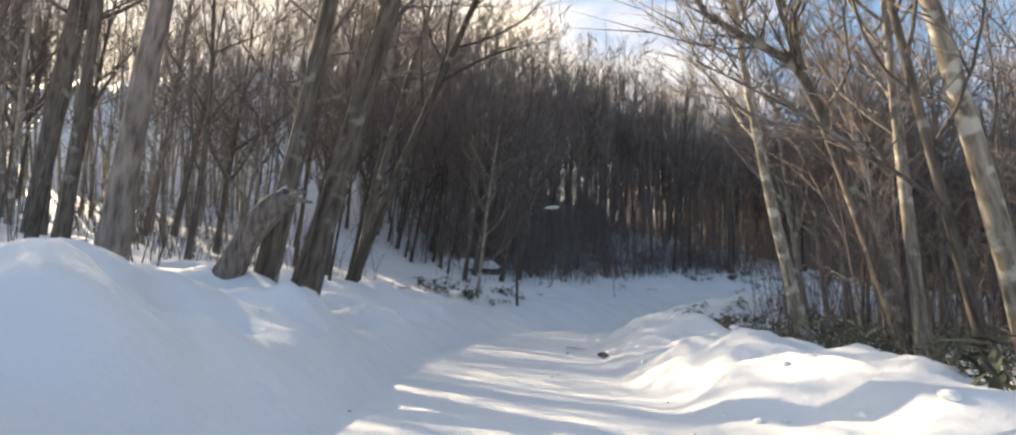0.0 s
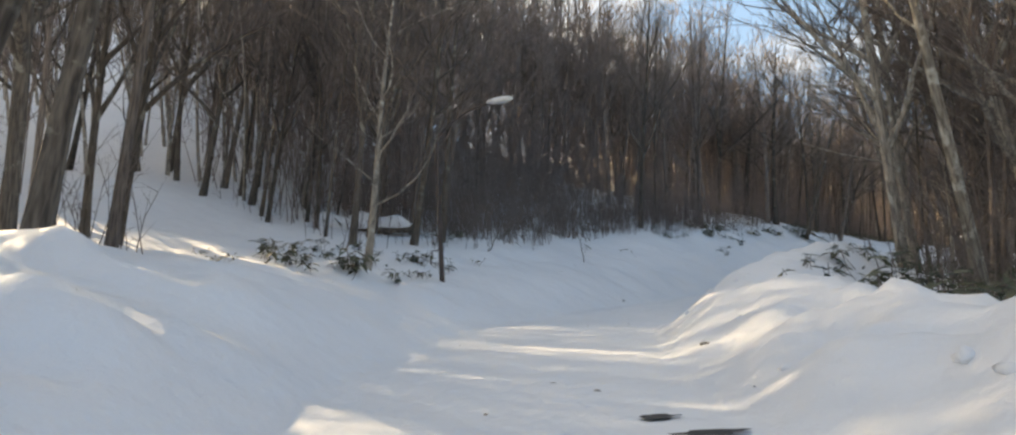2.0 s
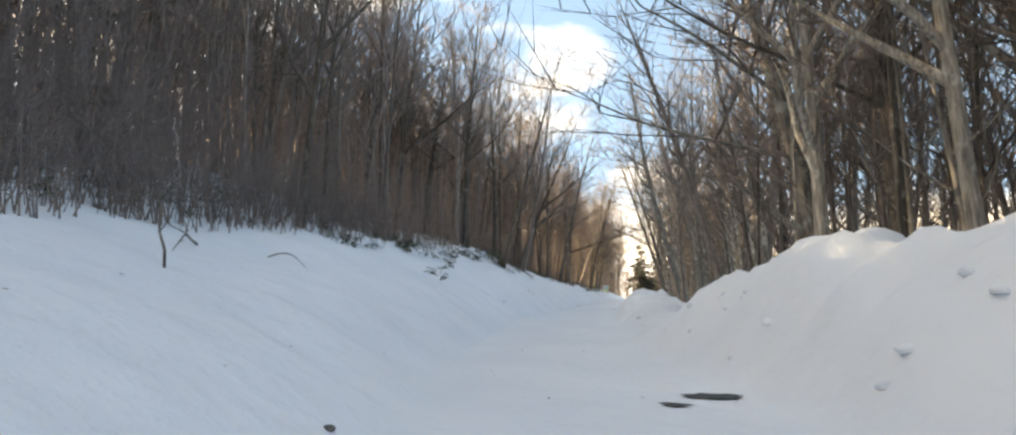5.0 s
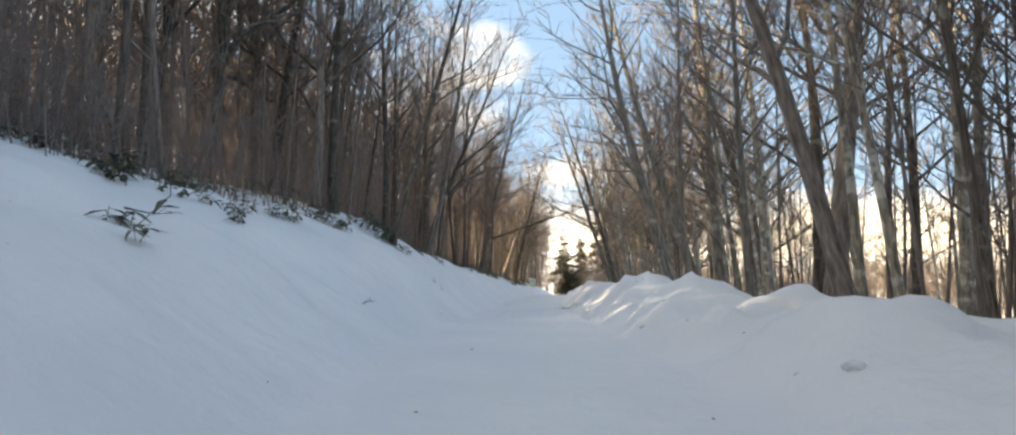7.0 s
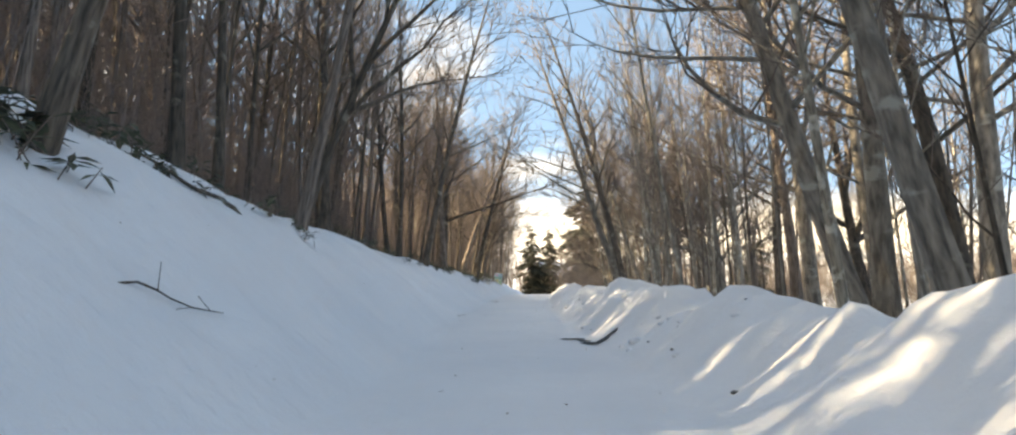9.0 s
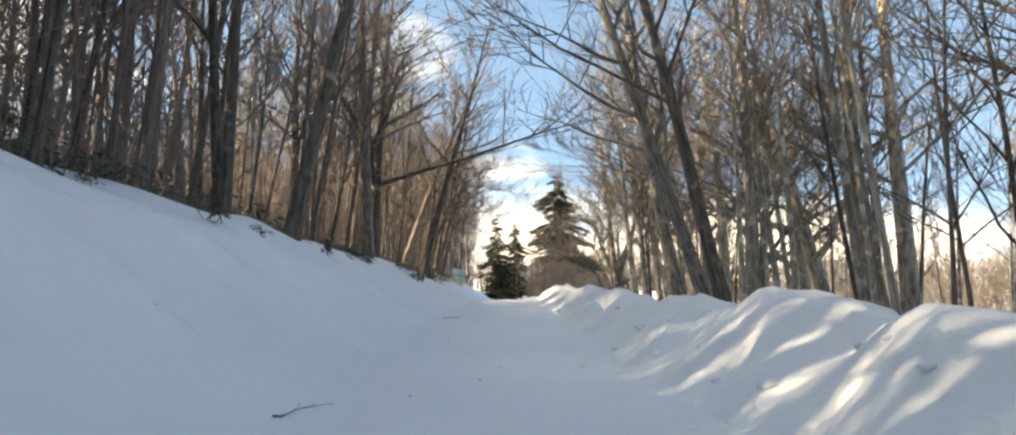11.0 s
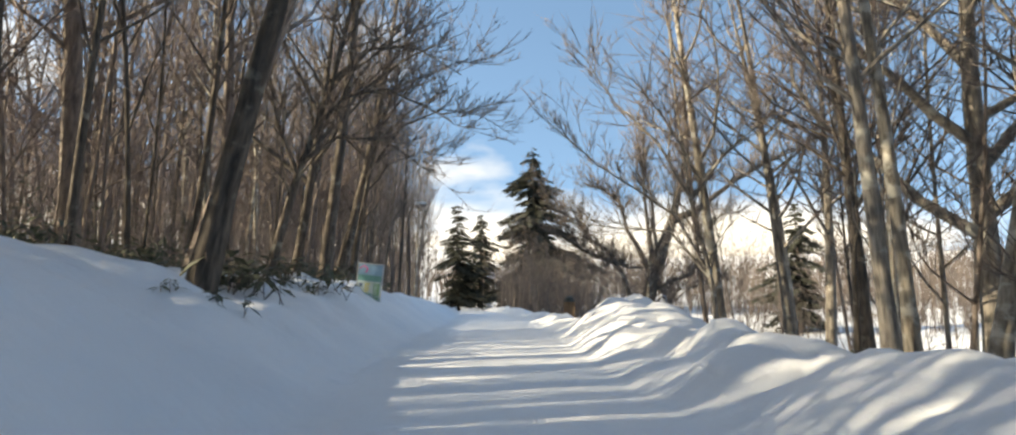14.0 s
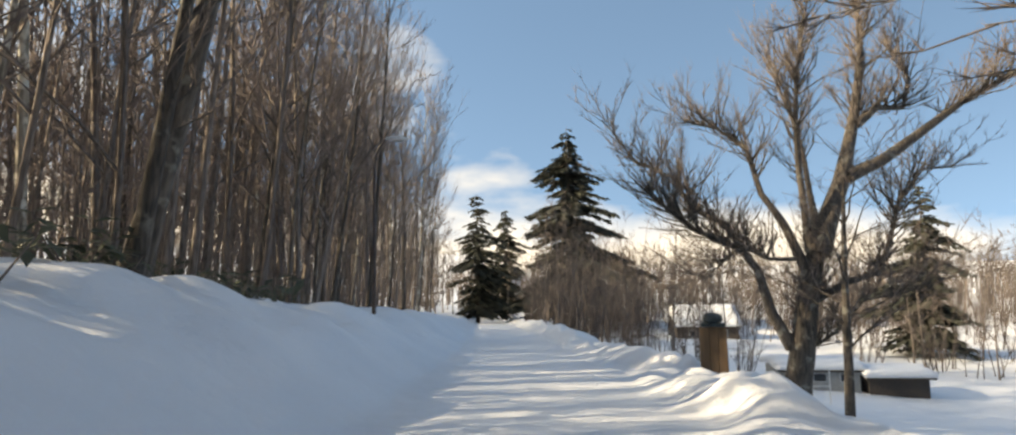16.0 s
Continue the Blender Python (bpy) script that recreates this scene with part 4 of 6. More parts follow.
# ---- conifers ----
def conifer(x, y, height, width, seed, label, z=None):
    """A spruce: straight trunk, whorls of drooping boughs that carry many short needle sprays."""
    rnd = random.Random(seed)
    trunk, boughs = Tubes(), Tubes()
    trunk.add([np.array([0, 0, height * q - (0.4 if q == 0 else 0)]) for q in (0, 0.3, 0.6, 0.85, 1.0)], [width * 0.035, width * 0.028, width * 0.018, width * 0.008, 0.01], 7)
    levels = int(height * 1.9)
    lop = rnd.uniform(0, 6)
    for i in range(levels):
        q = 0.10 + 0.89 * i / levels
        q = q + rnd.uniform(-0.012, 0.012)
        reach = width * 0.58 * (1 - q) ** 0.7 * rnd.uniform(0.4, 1.3) + 0.2
        lop = lop + rnd.uniform(-1.0, 1.0)
        count = 7 if q < 0.8 else 5
        for k in range(count):
            ang = k * 2 * math.pi / count + i * 1.1 + rnd.uniform(-0.3, 0.3)
            L = reach * rnd.uniform(0.5, 1.2) * (1 + 0.35 * math.cos(ang - lop))
            if rnd.random() < 0.2:
                continue
            o = np.array([0, 0, height * (q + rnd.uniform(-0.02, 0.01))])
            ca, sa = math.cos(ang), math.sin(ang)
            pts = [o + np.array([ca * L * f, sa * L * f, L * (0.10 * f - 0.55 * f * f + 0.18 * f ** 4)]) for f in (0, 0.35, 0.7, 1.0)]
            trunk.add(pts, [0.05, 0.035, 0.02, 0.008], 3)
            n = max(5, int(L * 6))
            for j in range(n):
                f = (j + rnd.random()) / n * 0.85 + 0.15
                p = o + np.array([ca * L * f, sa * L * f, L * (0.10 * f - 0.55 * f * f + 0.18 * f ** 4)])
                for side in (-1, 1):
                    d = np.array([ca * 0.7 - sa * side * 0.8, sa * 0.7 + ca * side * 0.8, rnd.uniform(-0.55, 0.0)])
                    boughs.leaf(p, d, (0.4 + 0.30 * L * (1 - f * 0.6)) * rnd.uniform(0.7, 1.2), (0.16 + 0.012 * height) * rnd.uniform(0.6, 1.4), np.array([rnd.uniform(-0.4, 0.4), rnd.uniform(-0.4, 0.4), 1.0]))
    root = new("spruce_tree")
    root.matrix_world = pose(x, y, gz(x, y) if z is None else z, 0, 0, rnd.uniform(0, 360))
    mesh_object("trunk", trunk.v, trunk.f, BARK_DARK, root)
    mesh_object("foliage", boughs.v, boughs.f, NEEDLE, root)
    return tagged(root, label, "tree", "spruces")


conifer(10.0, 176.9, 30.0, 17.0, 1, "tall dark green spruce standing above bare woods", -8.5)
conifer(-3.6, 172.0, 19.0, 10.0, 2, "slender dusky spruce at the road's far end", -8.2)
conifer(1.0, 196.0, 20.0, 10.0, 3, "slender dusky spruce at the road's far end", -9.0)
conifer(40.0, 143.0, 17.0, 9.0, 4, "green spruce at the edge of an open snow field")


# ---- far woods: one mesh of many plain bare trees ----
def tree_arrays(seed, height, r0, limbs, twigs, twig_r):
    trunk, crown = grow(seed, height, r0, limbs, twigs, sides=3, fine=2, low=0.14, bend=0.7, twig_r=twig_r, spread=1.15)
    v = np.array(trunk.v + crown.v)
    faces = trunk.f + [tuple(i + len(trunk.v) for i in q) for q in crown.f]
    sizes = np.array([len(q) for q in faces])
    m = np.r_[np.zeros(len(trunk.f), int), np.ones(len(crown.f), int)]
    return v, np.array([i for q in faces for i in q]), sizes, m


def wood(name, spots, label, mats, seed, twigs=20, limbs=7, twig_r=0.016):
    kinds = [tree_arrays(seed + k, 14.0, 0.10, limbs, twigs, twig_r) for k in range(6)]
    rng = np.random.RandomState(seed)
    V, F, S, M, base = [], [], [], [], 0
    zs = ground_z([s[0] for s in spots], [s[1] for s in spots], False)
    for (x, y, h), z in zip(spots, zs):
        v, f, size, m = kinds[rng.randint(6)]
        a = rng.uniform(0, 6.28)
        c, s = math.cos(a), math.sin(a)
        k = h / 14.0
        lx, ly = rng.uniform(-0.07, 0.12), rng.uniform(-0.08, 0.08)
        w = np.stack([(v[:, 0] * c - v[:, 1] * s) * k + v[:, 2] * k * lx + x, (v[:, 0] * s + v[:, 1] * c) * k + v[:, 2] * k * ly + y, v[:, 2] * k + z - 0.2], 1)
        V.append(w)
        F.append(f + base)
        S.append(size)
        M.append(m)
        base += len(v)
    V, F, S, M = (np.concatenate(q) for q in (V, F, S, M))
    me = bpy.data.meshes.new(name)
    me.vertices.add(len(V))
    me.vertices.foreach_set("co", V.ravel())
    me.loops.add(F.size)
    me.loops.foreach_set("vertex_index", F.ravel().astype(np.int32))
    me.polygons.add(len(S))
    me.polygons.foreach_set("loop_start", np.r_[0, np.cumsum(S)[:-1]].astype(np.int32))
    me.polygons.foreach_set("material_index", M.astype(np.int32))
    for mm in mats:
        me.materials.append(mm)
    me.update()
    me.validate()
    return tagged(new(name, me), label, "woods", kind="stuff")


rng = np.random.RandomState(3)


def spots(count, x0, x1, y0, y1, dmin, dmax, h0, h1):
    out = []
    xs, ys = rng.uniform(x0, x1, count * 4), rng.uniform(y0, y1, count * 4)
    d = road_coords(xs, ys)[1]
    for x, y, q in zip(xs, ys, d):
        if dmin < q < dmax and len(out) < count and not clearing(x, y):
            out.append((x, y, rng.uniform(h0, h1)))
    return out


wood("hillside_woods", spots(160, -56, -6, -14, 16, -56, -14, 16, 21) + spots(130, -44, -6, 16, 62, -38, -11, 16, 21) + spots(120, -64, -24, 60, 130, -60, -30, 11, 15) + spots(100, -40, -8, 62, 125, -34, -10, 10, 15) + spots(170, -66, -22, 104, 200, -62, -20, 15, 20) + spots(50, -95, -30, -30, 60, -90, -44, 14, 19) + spots(60, -40, -9, 44, 66, -36, -9.5, 14, 18) + spots(40, -40, -12, 54, 74, -36, -12, 17, 21) + spots(80, -38, -9, 6, 40, -34, -10, 14, 19), "dense bare brown woods climbing a snowy hillside", [BARK_BROWN, TWIG_RED], 40, 14, 6, 0.034)
wood("slope_woods", spots(90, -70, -14, -60, -26, -70, -30, 10, 15) + spots(70, -50, 4, -28, -12, -50, -17, 11, 15) + spots(115, -30, 8, -46, -28, -40, -15, 11, 15), "thin grey trunks scattered over a steep snowy slope", [BARK_GREY, TWIG], 50, 8, 6, 0.022)
wood("roadside_woods", spots(170, -34, -5, 94, 190, -28, -7.5, 17, 22) + spots(70, -1, 16, 126, 172, 3.5, 20, 8, 12) + spots(80, 6, 62, -30, 95, 18, 44, 8, 12) + spots(60, 2, 26, -8, 16, 8.5, 22, 12, 16) + spots(36, 4, 30, 12, 80, 9.5, 20, 9, 13) + spots(46, 14, 44, 12, 56, 15, 38, 10, 14) + spots(90, 30, 110, 130, 172, 30, 140, 9, 13), "bare brown woods on both sides of a road", [BARK_BROWN, TWIG], 60, 13, 6, 0.024)
wood("far_woods", spots(250, 8, 125, 172, 208, 8, 200, 10, 15) + spots(130, -30, 50, 182, 230, -200, 200, 11, 15) + spots(60, -60, -4, 190, 260, -200, 200, 12, 17) + spots(100, 55, 120, 60, 175, 50, 140, 9, 14), "distant bare brown woods beyond a snow field", [BARK_BROWN, TWIG_FAR], 80, 5, 5, 0.08)


# ---- brush: thin stems at the wood's edge ----
def brush(name, places, label, h0, h1, seed, mat, stems=4, thick=1.0, twigs=8):
    """Leafless saplings: bent stems with many side twigs that fork once."""
    rs = np.random.RandomState(seed)
    z = ground_z([p[0] for p in places], [p[1] for p in places], False)
    foot = np.repeat(np.c_[np.array(places), z - 0.15], stems, 0)
    n = len(foot)
    h = rs.uniform(h0, h1, n)[:, None]
    o = foot + np.c_[rs.uniform(-0.5, 0.5, (n, 2)), np.zeros(n)]
    d = np.c_[rs.uniform(-0.25, 0.35, n), rs.uniform(-0.3, 0.3, n), np.ones(n)]
    p1 = o + d * h * 0.5
    p2 = p1 + (d + np.c_[rs.uniform(-0.3, 0.3, (n, 2)), np.zeros(n)]) * h * 0.5
    V, F, base = [], [], 0
    runs = [(o, o + (p1 - o) * 1.7, np.full(n, 0.017 * thick)), (p1, p2, np.full(n, 0.010 * thick))]
    for _ in range(twigs):
        f = rs.uniform(0.2, 1.0, n)[:, None]
        q = np.where(f < 0.5, o + (p1 - o) * f * 2, p1 + (p2 - p1) * (f - 0.5) * 2)
        e = np.c_[rs.uniform(-1, 1, (n, 2)), rs.uniform(0.1, 1.1, n)] * h * rs.uniform(0.12, 0.3, n)[:, None]
        runs.append((q, q + e, np.full(n, 0.008 * thick)))
        g = q + e * 0.45
        runs.append((g, g + e * 0.6 + rs.uniform(-0.12, 0.12, (n, 3)) * h, np.full(n, 0.006 * thick)))
    for p, q, r in runs:
        v, f = spike_arrays(p, q, r)
        V.append(v)
        F.append(f + base)
        base += len(v)
    return tagged(array_mesh(name, np.concatenate(V), np.concatenate(F), mat), label, "brush", kind="stuff")


def brush_places(count, x0, x1, y0, y1, dmin, dmax):
    return [(x, y) for x, y, _ in spots(count, x0, x1, y0, y1, dmin, dmax, 0, 1)]


brush("brush_thicket", brush_places(420, -20, 6, -17, 4, -18, -10.8) + brush_places(60, -20, 0, 2, 10, -12, -9.0) + brush_places(420, -24, 0, 8, 60, -13, -8.0) + brush_places(300, -40, 4, -16, 60, -26, -13), "dense thicket of thin brown leafless stems in snow", 1.6, 5.0, 2, TWIG_RED, 3)
brush("sapling_thicket", brush_places(330, -36, 4, -20, 6, -36, -12) + brush_places(20, -40, 8, -46, -22, -34, -14) + brush_places(120, -34, -4, 6, 30, -26, -12) + brush_places(260, -36, -4, 28, 64, -30, -11) + brush_places(200, -36, -4, 64, 130, -28, -10) + brush_places(90, 8, 34, -34, 0, 9, 26), "tall leafless saplings with fine twigs among trees", 4.5, 9.5, 12, TWIG_RED, 2, 1.7, 13)
brush("roadside_brush", brush_places(200, -20, 12, -46, -10, -22, -7.5) + brush_places(300, -30, 0, 54, 98, -25, -13) + brush_places(380, -22, 0, 62, 150, -14, -7.0) + brush_places(360, 3, 40, -34, 6, 6.5, 22) + brush_places(420, 3, 36, 6, 95, 8.5, 30), "thin leafless saplings and twigs rising from snow", 0.8, 3.8, 3, TWIG, 3, 1.0, 5)
brush("bank_brush", brush_places(90, -14, 2, -17, 4, -10.8, -8.6) + brush_places(120, -16, 0, 4, 40, -9.2, -7.4) + brush_places(60, -16, 0, 40, 72, -8.0, -6.4), "dark drooping twigs along the brow of a snow bank", 0.4, 1.3, 21, TWIG, 2, 0.8, 5)
brush("brow_thicket", brush_places(330, -16, 2, -13, 14, -12.0, -8.6) + brush_places(140, -16, 0, 14, 46, -10.5, -8.0), "dark low thicket on the brow of a snow bank", 0.7, 2.6, 27, TWIG_RED, 4, 1.2, 7)
brush("far_thicket", brush_places(520, -70, 230, 206, 310, -400, 400), "hazy brown woods along the far horizon", 8.0, 14.0, 33, TWIG_FAR, 3, 9.0, 7)
brush("far_brush", brush_places(420, 12, 125, 170, 186, 8, 200) + brush_places(420, 32, 125, 130, 172, 30, 200), "brown scrub at the foot of distant woods", 2.5, 6.5, 4, TWIG_FAR, 3, 3.0)
brush("field_brush", brush_places(150, -2, 16, 122, 182, 3.5, 60), "tangled brown bushes beside the road's far end", 1.5, 8.5, 14, TWIG_FAR, 4, 2.2)


# ---- evergreen bamboo banks at the wood's edge ----
def leaf_bank(name, places, label, seed, tall, per):
    rnd = random.Random(seed)
    t = Tubes()
    zs = ground_z([p[0] for p in places], [p[1] for p in places], False)
    for (x, y), z in zip(places, zs):
        top = tall * rnd.uniform(0.4, 1.1)
        for _ in range(per):
            p = np.array([x + rnd.uniform(-0.6, 0.6), y + rnd.uniform(-0.6, 0.6), z + rnd.uniform(0.0, top)])
            a = rnd.uniform(0, 6.28)
            t.leaf(p, np.array([math.cos(a), math.sin(a), rnd.uniform(-0.9, 0.5)]), rnd.uniform(0.22, 0.42), rnd.uniform(0.06, 0.10), np.array([rnd.uniform(-0.5, 0.5), rnd.uniform(-0.5, 0.5), 1.0]))
    return tagged(mesh_object(name, t.v, t.f, SASA), label, "undergrowth", kind="stuff")


leaf_bank("bamboo_bank", brush_places(120, -18, -5, 44, 72, -11.5, -7.4) + brush_places(330, -20, -5, 72, 108, -12.5, -7.2) + brush_places(190, 6, 32, -34, -6, 5.6, 14), "dark evergreen dwarf bamboo bank at the wood's edge", 5, 0.8, 22)
leaf_bank("evergreen_understory", brush_places(330, -34, -8, 50, 106, -26, -12.5), "dark evergreen understory among bare trunks", 7, 3.2, 46)
leaf_bank("low_undergrowth", brush_places(260, 4, 26, 4, 92, 7.5, 16) + brush_places(60, -20, 2, -14, 4, -13, -11) + brush_places(80, -20, 0, 8, 44, -12, -8.5), "dark low undergrowth under bare trees", 6, 0.6, 14)


# ---- street lamps ----
def street_lamp(x, y, height, toward, label, reach=1.9):
    """A thin steel pole whose top bends over into an arm with a flat lamp head; toward: the arm's direction in degrees."""
    root = new("street_lamp")
    root.matrix_world = pose(x, y, gz(x, y) - 0.2, 0, 0, toward)
    pole, arm = Tubes(), Tubes()
    pole.add([np.array([0, 0, q * (height - 0.6)]) for q in (0, 0.45, 0.46, 1.0)], [0.075, 0.07, 0.055, 0.05], 10)
    bend = []
    for k in range(9):
        q = k / 8
        bend.append(np.array([reach * q ** 1.25, 0, height - 0.6 + 0.75 * math.sin(q * math.pi / 2)]))
    arm.add(bend, [0.042 - 0.012 * k / 8 for k in range(9)], 8)
    mesh_object("pole", pole.v, pole.f, STEEL, root)
    mesh_object("arm", arm.v, arm.f, STEEL, root)
    bm = bmesh.new()
    bmesh.ops.create_uvsphere(bm, u_segments=16, v_segments=8, radius=1.0)
    for v in bm.verts:
        v.co.z = v.co.z * (0.10 if v.co.z > 0 else 0.06)
        v.co.y *= 0.15 * (1 - 0.25 * v.co.x)
        v.co.x = reach + 0.28 + v.co.x * 0.42
        v.co.z += height + 0.17
    head = part("lamp_head", bm, LAMP_WHITE, root, "pale flat lamp head", True)
    bm = bmesh.new()
    bmesh.ops.create_uvsphere(bm, u_segments=12, v_segments=6, radius=1.0)
    for v in bm.verts:
        v.co = Vector((reach + 0.34 + v.co.x * 0.24, v.co.y * 0.10, height + 0.12 + v.co.z * 0.045))
    part("lens", bm, LAMP_GLASS, head, "", True)
    return tagged(root, label, "street lamp", "street lamps")


gm2, gn, gl, gb = material("lamp_glass", 0.2)
gb.inputs["Base Color"].default_value = (0.7, 0.7, 0.68, 1)
gb.inputs["Transmission Weight"].default_value = 0.4
LAMP_GLASS = gm2
street_lamp(0.19, -19.31, 4.75, 15, "unlit street lamp on a thin brown pole beside snow")
street_lamp(-6.4, 105.4, 6.1, 0, "unlit street lamp on a thin dark pole before woods", 0.5)


# ---- park map board ----
def flat_box(bm, x0, x1, y0, y1, z0, z1):
    vs = [bm.verts.new(p) for p in ((x0, y0, z0), (x1, y0, z0), (x1, y1, z0), (x0, y1, z0), (x0, y0, z1), (x1, y0, z1), (x1, y1, z1), (x0, y1, z1))]
    for f in ((0, 3, 2, 1), (4, 5, 6, 7), (0, 1, 5, 4), (1, 2, 6, 5), (2, 3, 7, 6), (3, 0, 4, 7)):
        bm.faces.new([vs[i] for i in f])


def box_part(name, mat, parent, x0, x1, y0, y1, z0, z1, label="", bevel=0.0):
    bm = bmesh.new()
    flat_box(bm, x0, x1, y0, y1, z0, z1)
    if bevel:
        bmesh.ops.bevel(bm, geom=bm.edges[:], offset=bevel, segments=2, affect="EDGES")
    return part(name, bm, mat, parent, label)


SIGN_BLUE = simple("sign_blue", (0.16, 0.30, 0.44), (0.24, 0.42, 0.56), 3.0, 0.4, 0.0)
SIGN_TEAL = simple("sign_teal", (0.09, 0.25, 0.24), (0.14, 0.35, 0.32), 3.0, 0.4, 0.0)
SIGN_PALE = simple("sign_pale", (0.30, 0.40, 0.42), (0.42, 0.52, 0.54), 4.0, 0.4, 0.0)
SIGN_PINK = simple("sign_pink", (0.50, 0.07, 0.24), (0.60, 0.12, 0.32), 5.0, 0.4, 0.0)
SIGN_GREEN = simple("sign_green", (0.10, 0.24, 0.14), (0.17, 0.34, 0.20), 5.0, 0.4, 0.0)
SIGN_YELLOW = simple("sign_yellow", (0.42, 0.38, 0.10), (0.55, 0.50, 0.18), 5.0, 0.4, 0.0)
SIGN_NAVY = simple("sign_navy", (0.04, 0.07, 0.14), (0.08, 0.12, 0.2), 5.0, 0.4, 0.0)
FRAME_PALE = simple("frame_pale", (0.42, 0.43, 0.42), (0.56, 0.57, 0.56), 6.0, 0.5, 0.2, 0.003)

board = new("map_board")
board.matrix_world = pose(-6.43, 87.3, gz(-6.43, 87.3) - 0.56, 0, 7, -14)
box_part("panel", SIGN_BLUE, board, -0.44, 0.44, -0.02, 0.02, 0.0, 1.62)
for x0, x1, z0, z1 in ((-0.47, -0.44, 0.0, 1.65), (0.44, 0.47, 0.0, 1.65), (-0.44, 0.44, 1.62, 1.65)):
    box_part("frame", FRAME_PALE, board, x0, x1, -0.03, 0.03, z0, z1, "pale metal edge", 0.004)
box_part("band", SIGN_TEAL, board, -0.43, 0.43, -0.026, -0.021, 1.04, 1.24, "teal band")
box_part("map_field", SIGN_PALE, board, -0.43, 0.43, -0.026, -0.021, 0.02, 1.03, "pale map area")
bm = bmesh.new()
for k in range(15):
    a0, a1 = radians(-70 + k * 16), radians(-70 + (k + 1) * 16)
    ring = []
    for a, r in ((a0, 0.085), (a1, 0.085), (a1, 0.125), (a0, 0.125)):
        ring.append(bm.verts.new((-0.24 + math.cos(a) * r * 1.25, -0.027, 1.43 + math.sin(a) * r)))
    bm.faces.new(ring[::-1])
part("emblem", bm, SIGN_PINK, board, "pink open ring mark")
rnd = random.Random(21)
for x0, x1, z0, z1, mat in ((-0.36, -0.24, 0.82, 0.95, SIGN_NAVY), (-0.38, -0.22, 0.48, 0.74, SIGN_NAVY), (0.17, 0.39, 0.55, 0.98, SIGN_GREEN), (0.15, 0.38, 0.12, 0.50, SIGN_GREEN), (-0.12, 0.10, 0.22, 0.62, SIGN_TEAL)):
    box_part("map_panel", mat, board, x0, x1, -0.030, -0.027, z0, z1)
for k in range(7):
    w = rnd.uniform(0.12, 0.2)
    box_part("text_bar", SIGN_YELLOW, board, -0.15, -0.15 + w, -0.030, -0.027, 0.66 + k * 0.047, 0.69 + k * 0.047)
for k in range(8):
    w = rnd.uniform(0.08, 0.16)
    box_part("text_bar", SIGN_PALE, board, 0.2, 0.2 + w, -0.034, -0.031, 0.60 + k * 0.047, 0.62 + k * 0.047)
tagged(board, "leaning blue and green map board half buried in snow", "sign")

# ---- wooden trail post ----
POST_WOOD = simple("post_wood", (0.15, 0.085, 0.042), (0.27, 0.16, 0.085), 7.0, 0.75, 0.5, 0.01, (1, 1, 0.12))
CAP_DARK = simple("cap_dark", (0.025, 0.035, 0.035), (0.07, 0.09, 0.09), 8.0, 0.6, 0.3, 0.005)
post = new("trail_post")
post.matrix_world = pose(2.35, 97.2, gz(2.35, 97.2) - 0.15, 0, 0, -12)
for k in range(3):
    x0 = -0.28 + k * 0.187
    box_part("board", POST_WOOD, post, x0, x0 + 0.180, -0.09, 0.09, 0.0, 1.50 + 0.02 * (k % 2), "", 0.008)
box_part("cap", CAP_DARK, post, -0.25, 0.25, -0.13, 0.13, 1.53, 1.60, "dark metal cap plate", 0.01)
bm = bmesh.new()
bmesh.ops.create_uvsphere(bm, u_segments=14, v_segments=8, radius=1.0)
for v in bm.verts:
    v.co = Vector((v.co.x * 0.22, v.co.y * 0.14, 1.70 + v.co.z * 0.13))
part("cap_housing", bm, CAP_DARK, post, "dark rounded housing", True)
tagged(post, "orange-brown wooden trail post with a dark cap in snow", "post")

# ---- buildings beyond the field ----
WALL_DARK = simple("wall_boards", (0.035, 0.028, 0.024), (0.09, 0.072, 0.06), 6.0, 0.85, 0.4, 0.01, (1, 1, 6))
WALL_GREY = simple("wall_grey", (0.28, 0.28, 0.27), (0.38, 0.38, 0.36), 3.0, 0.8, 0.2, 0.01)
WINDOW = simple("window_dark", (0.01, 0.012, 0.015), (0.03, 0.034, 0.04), 3.0, 0.15, 0.0)


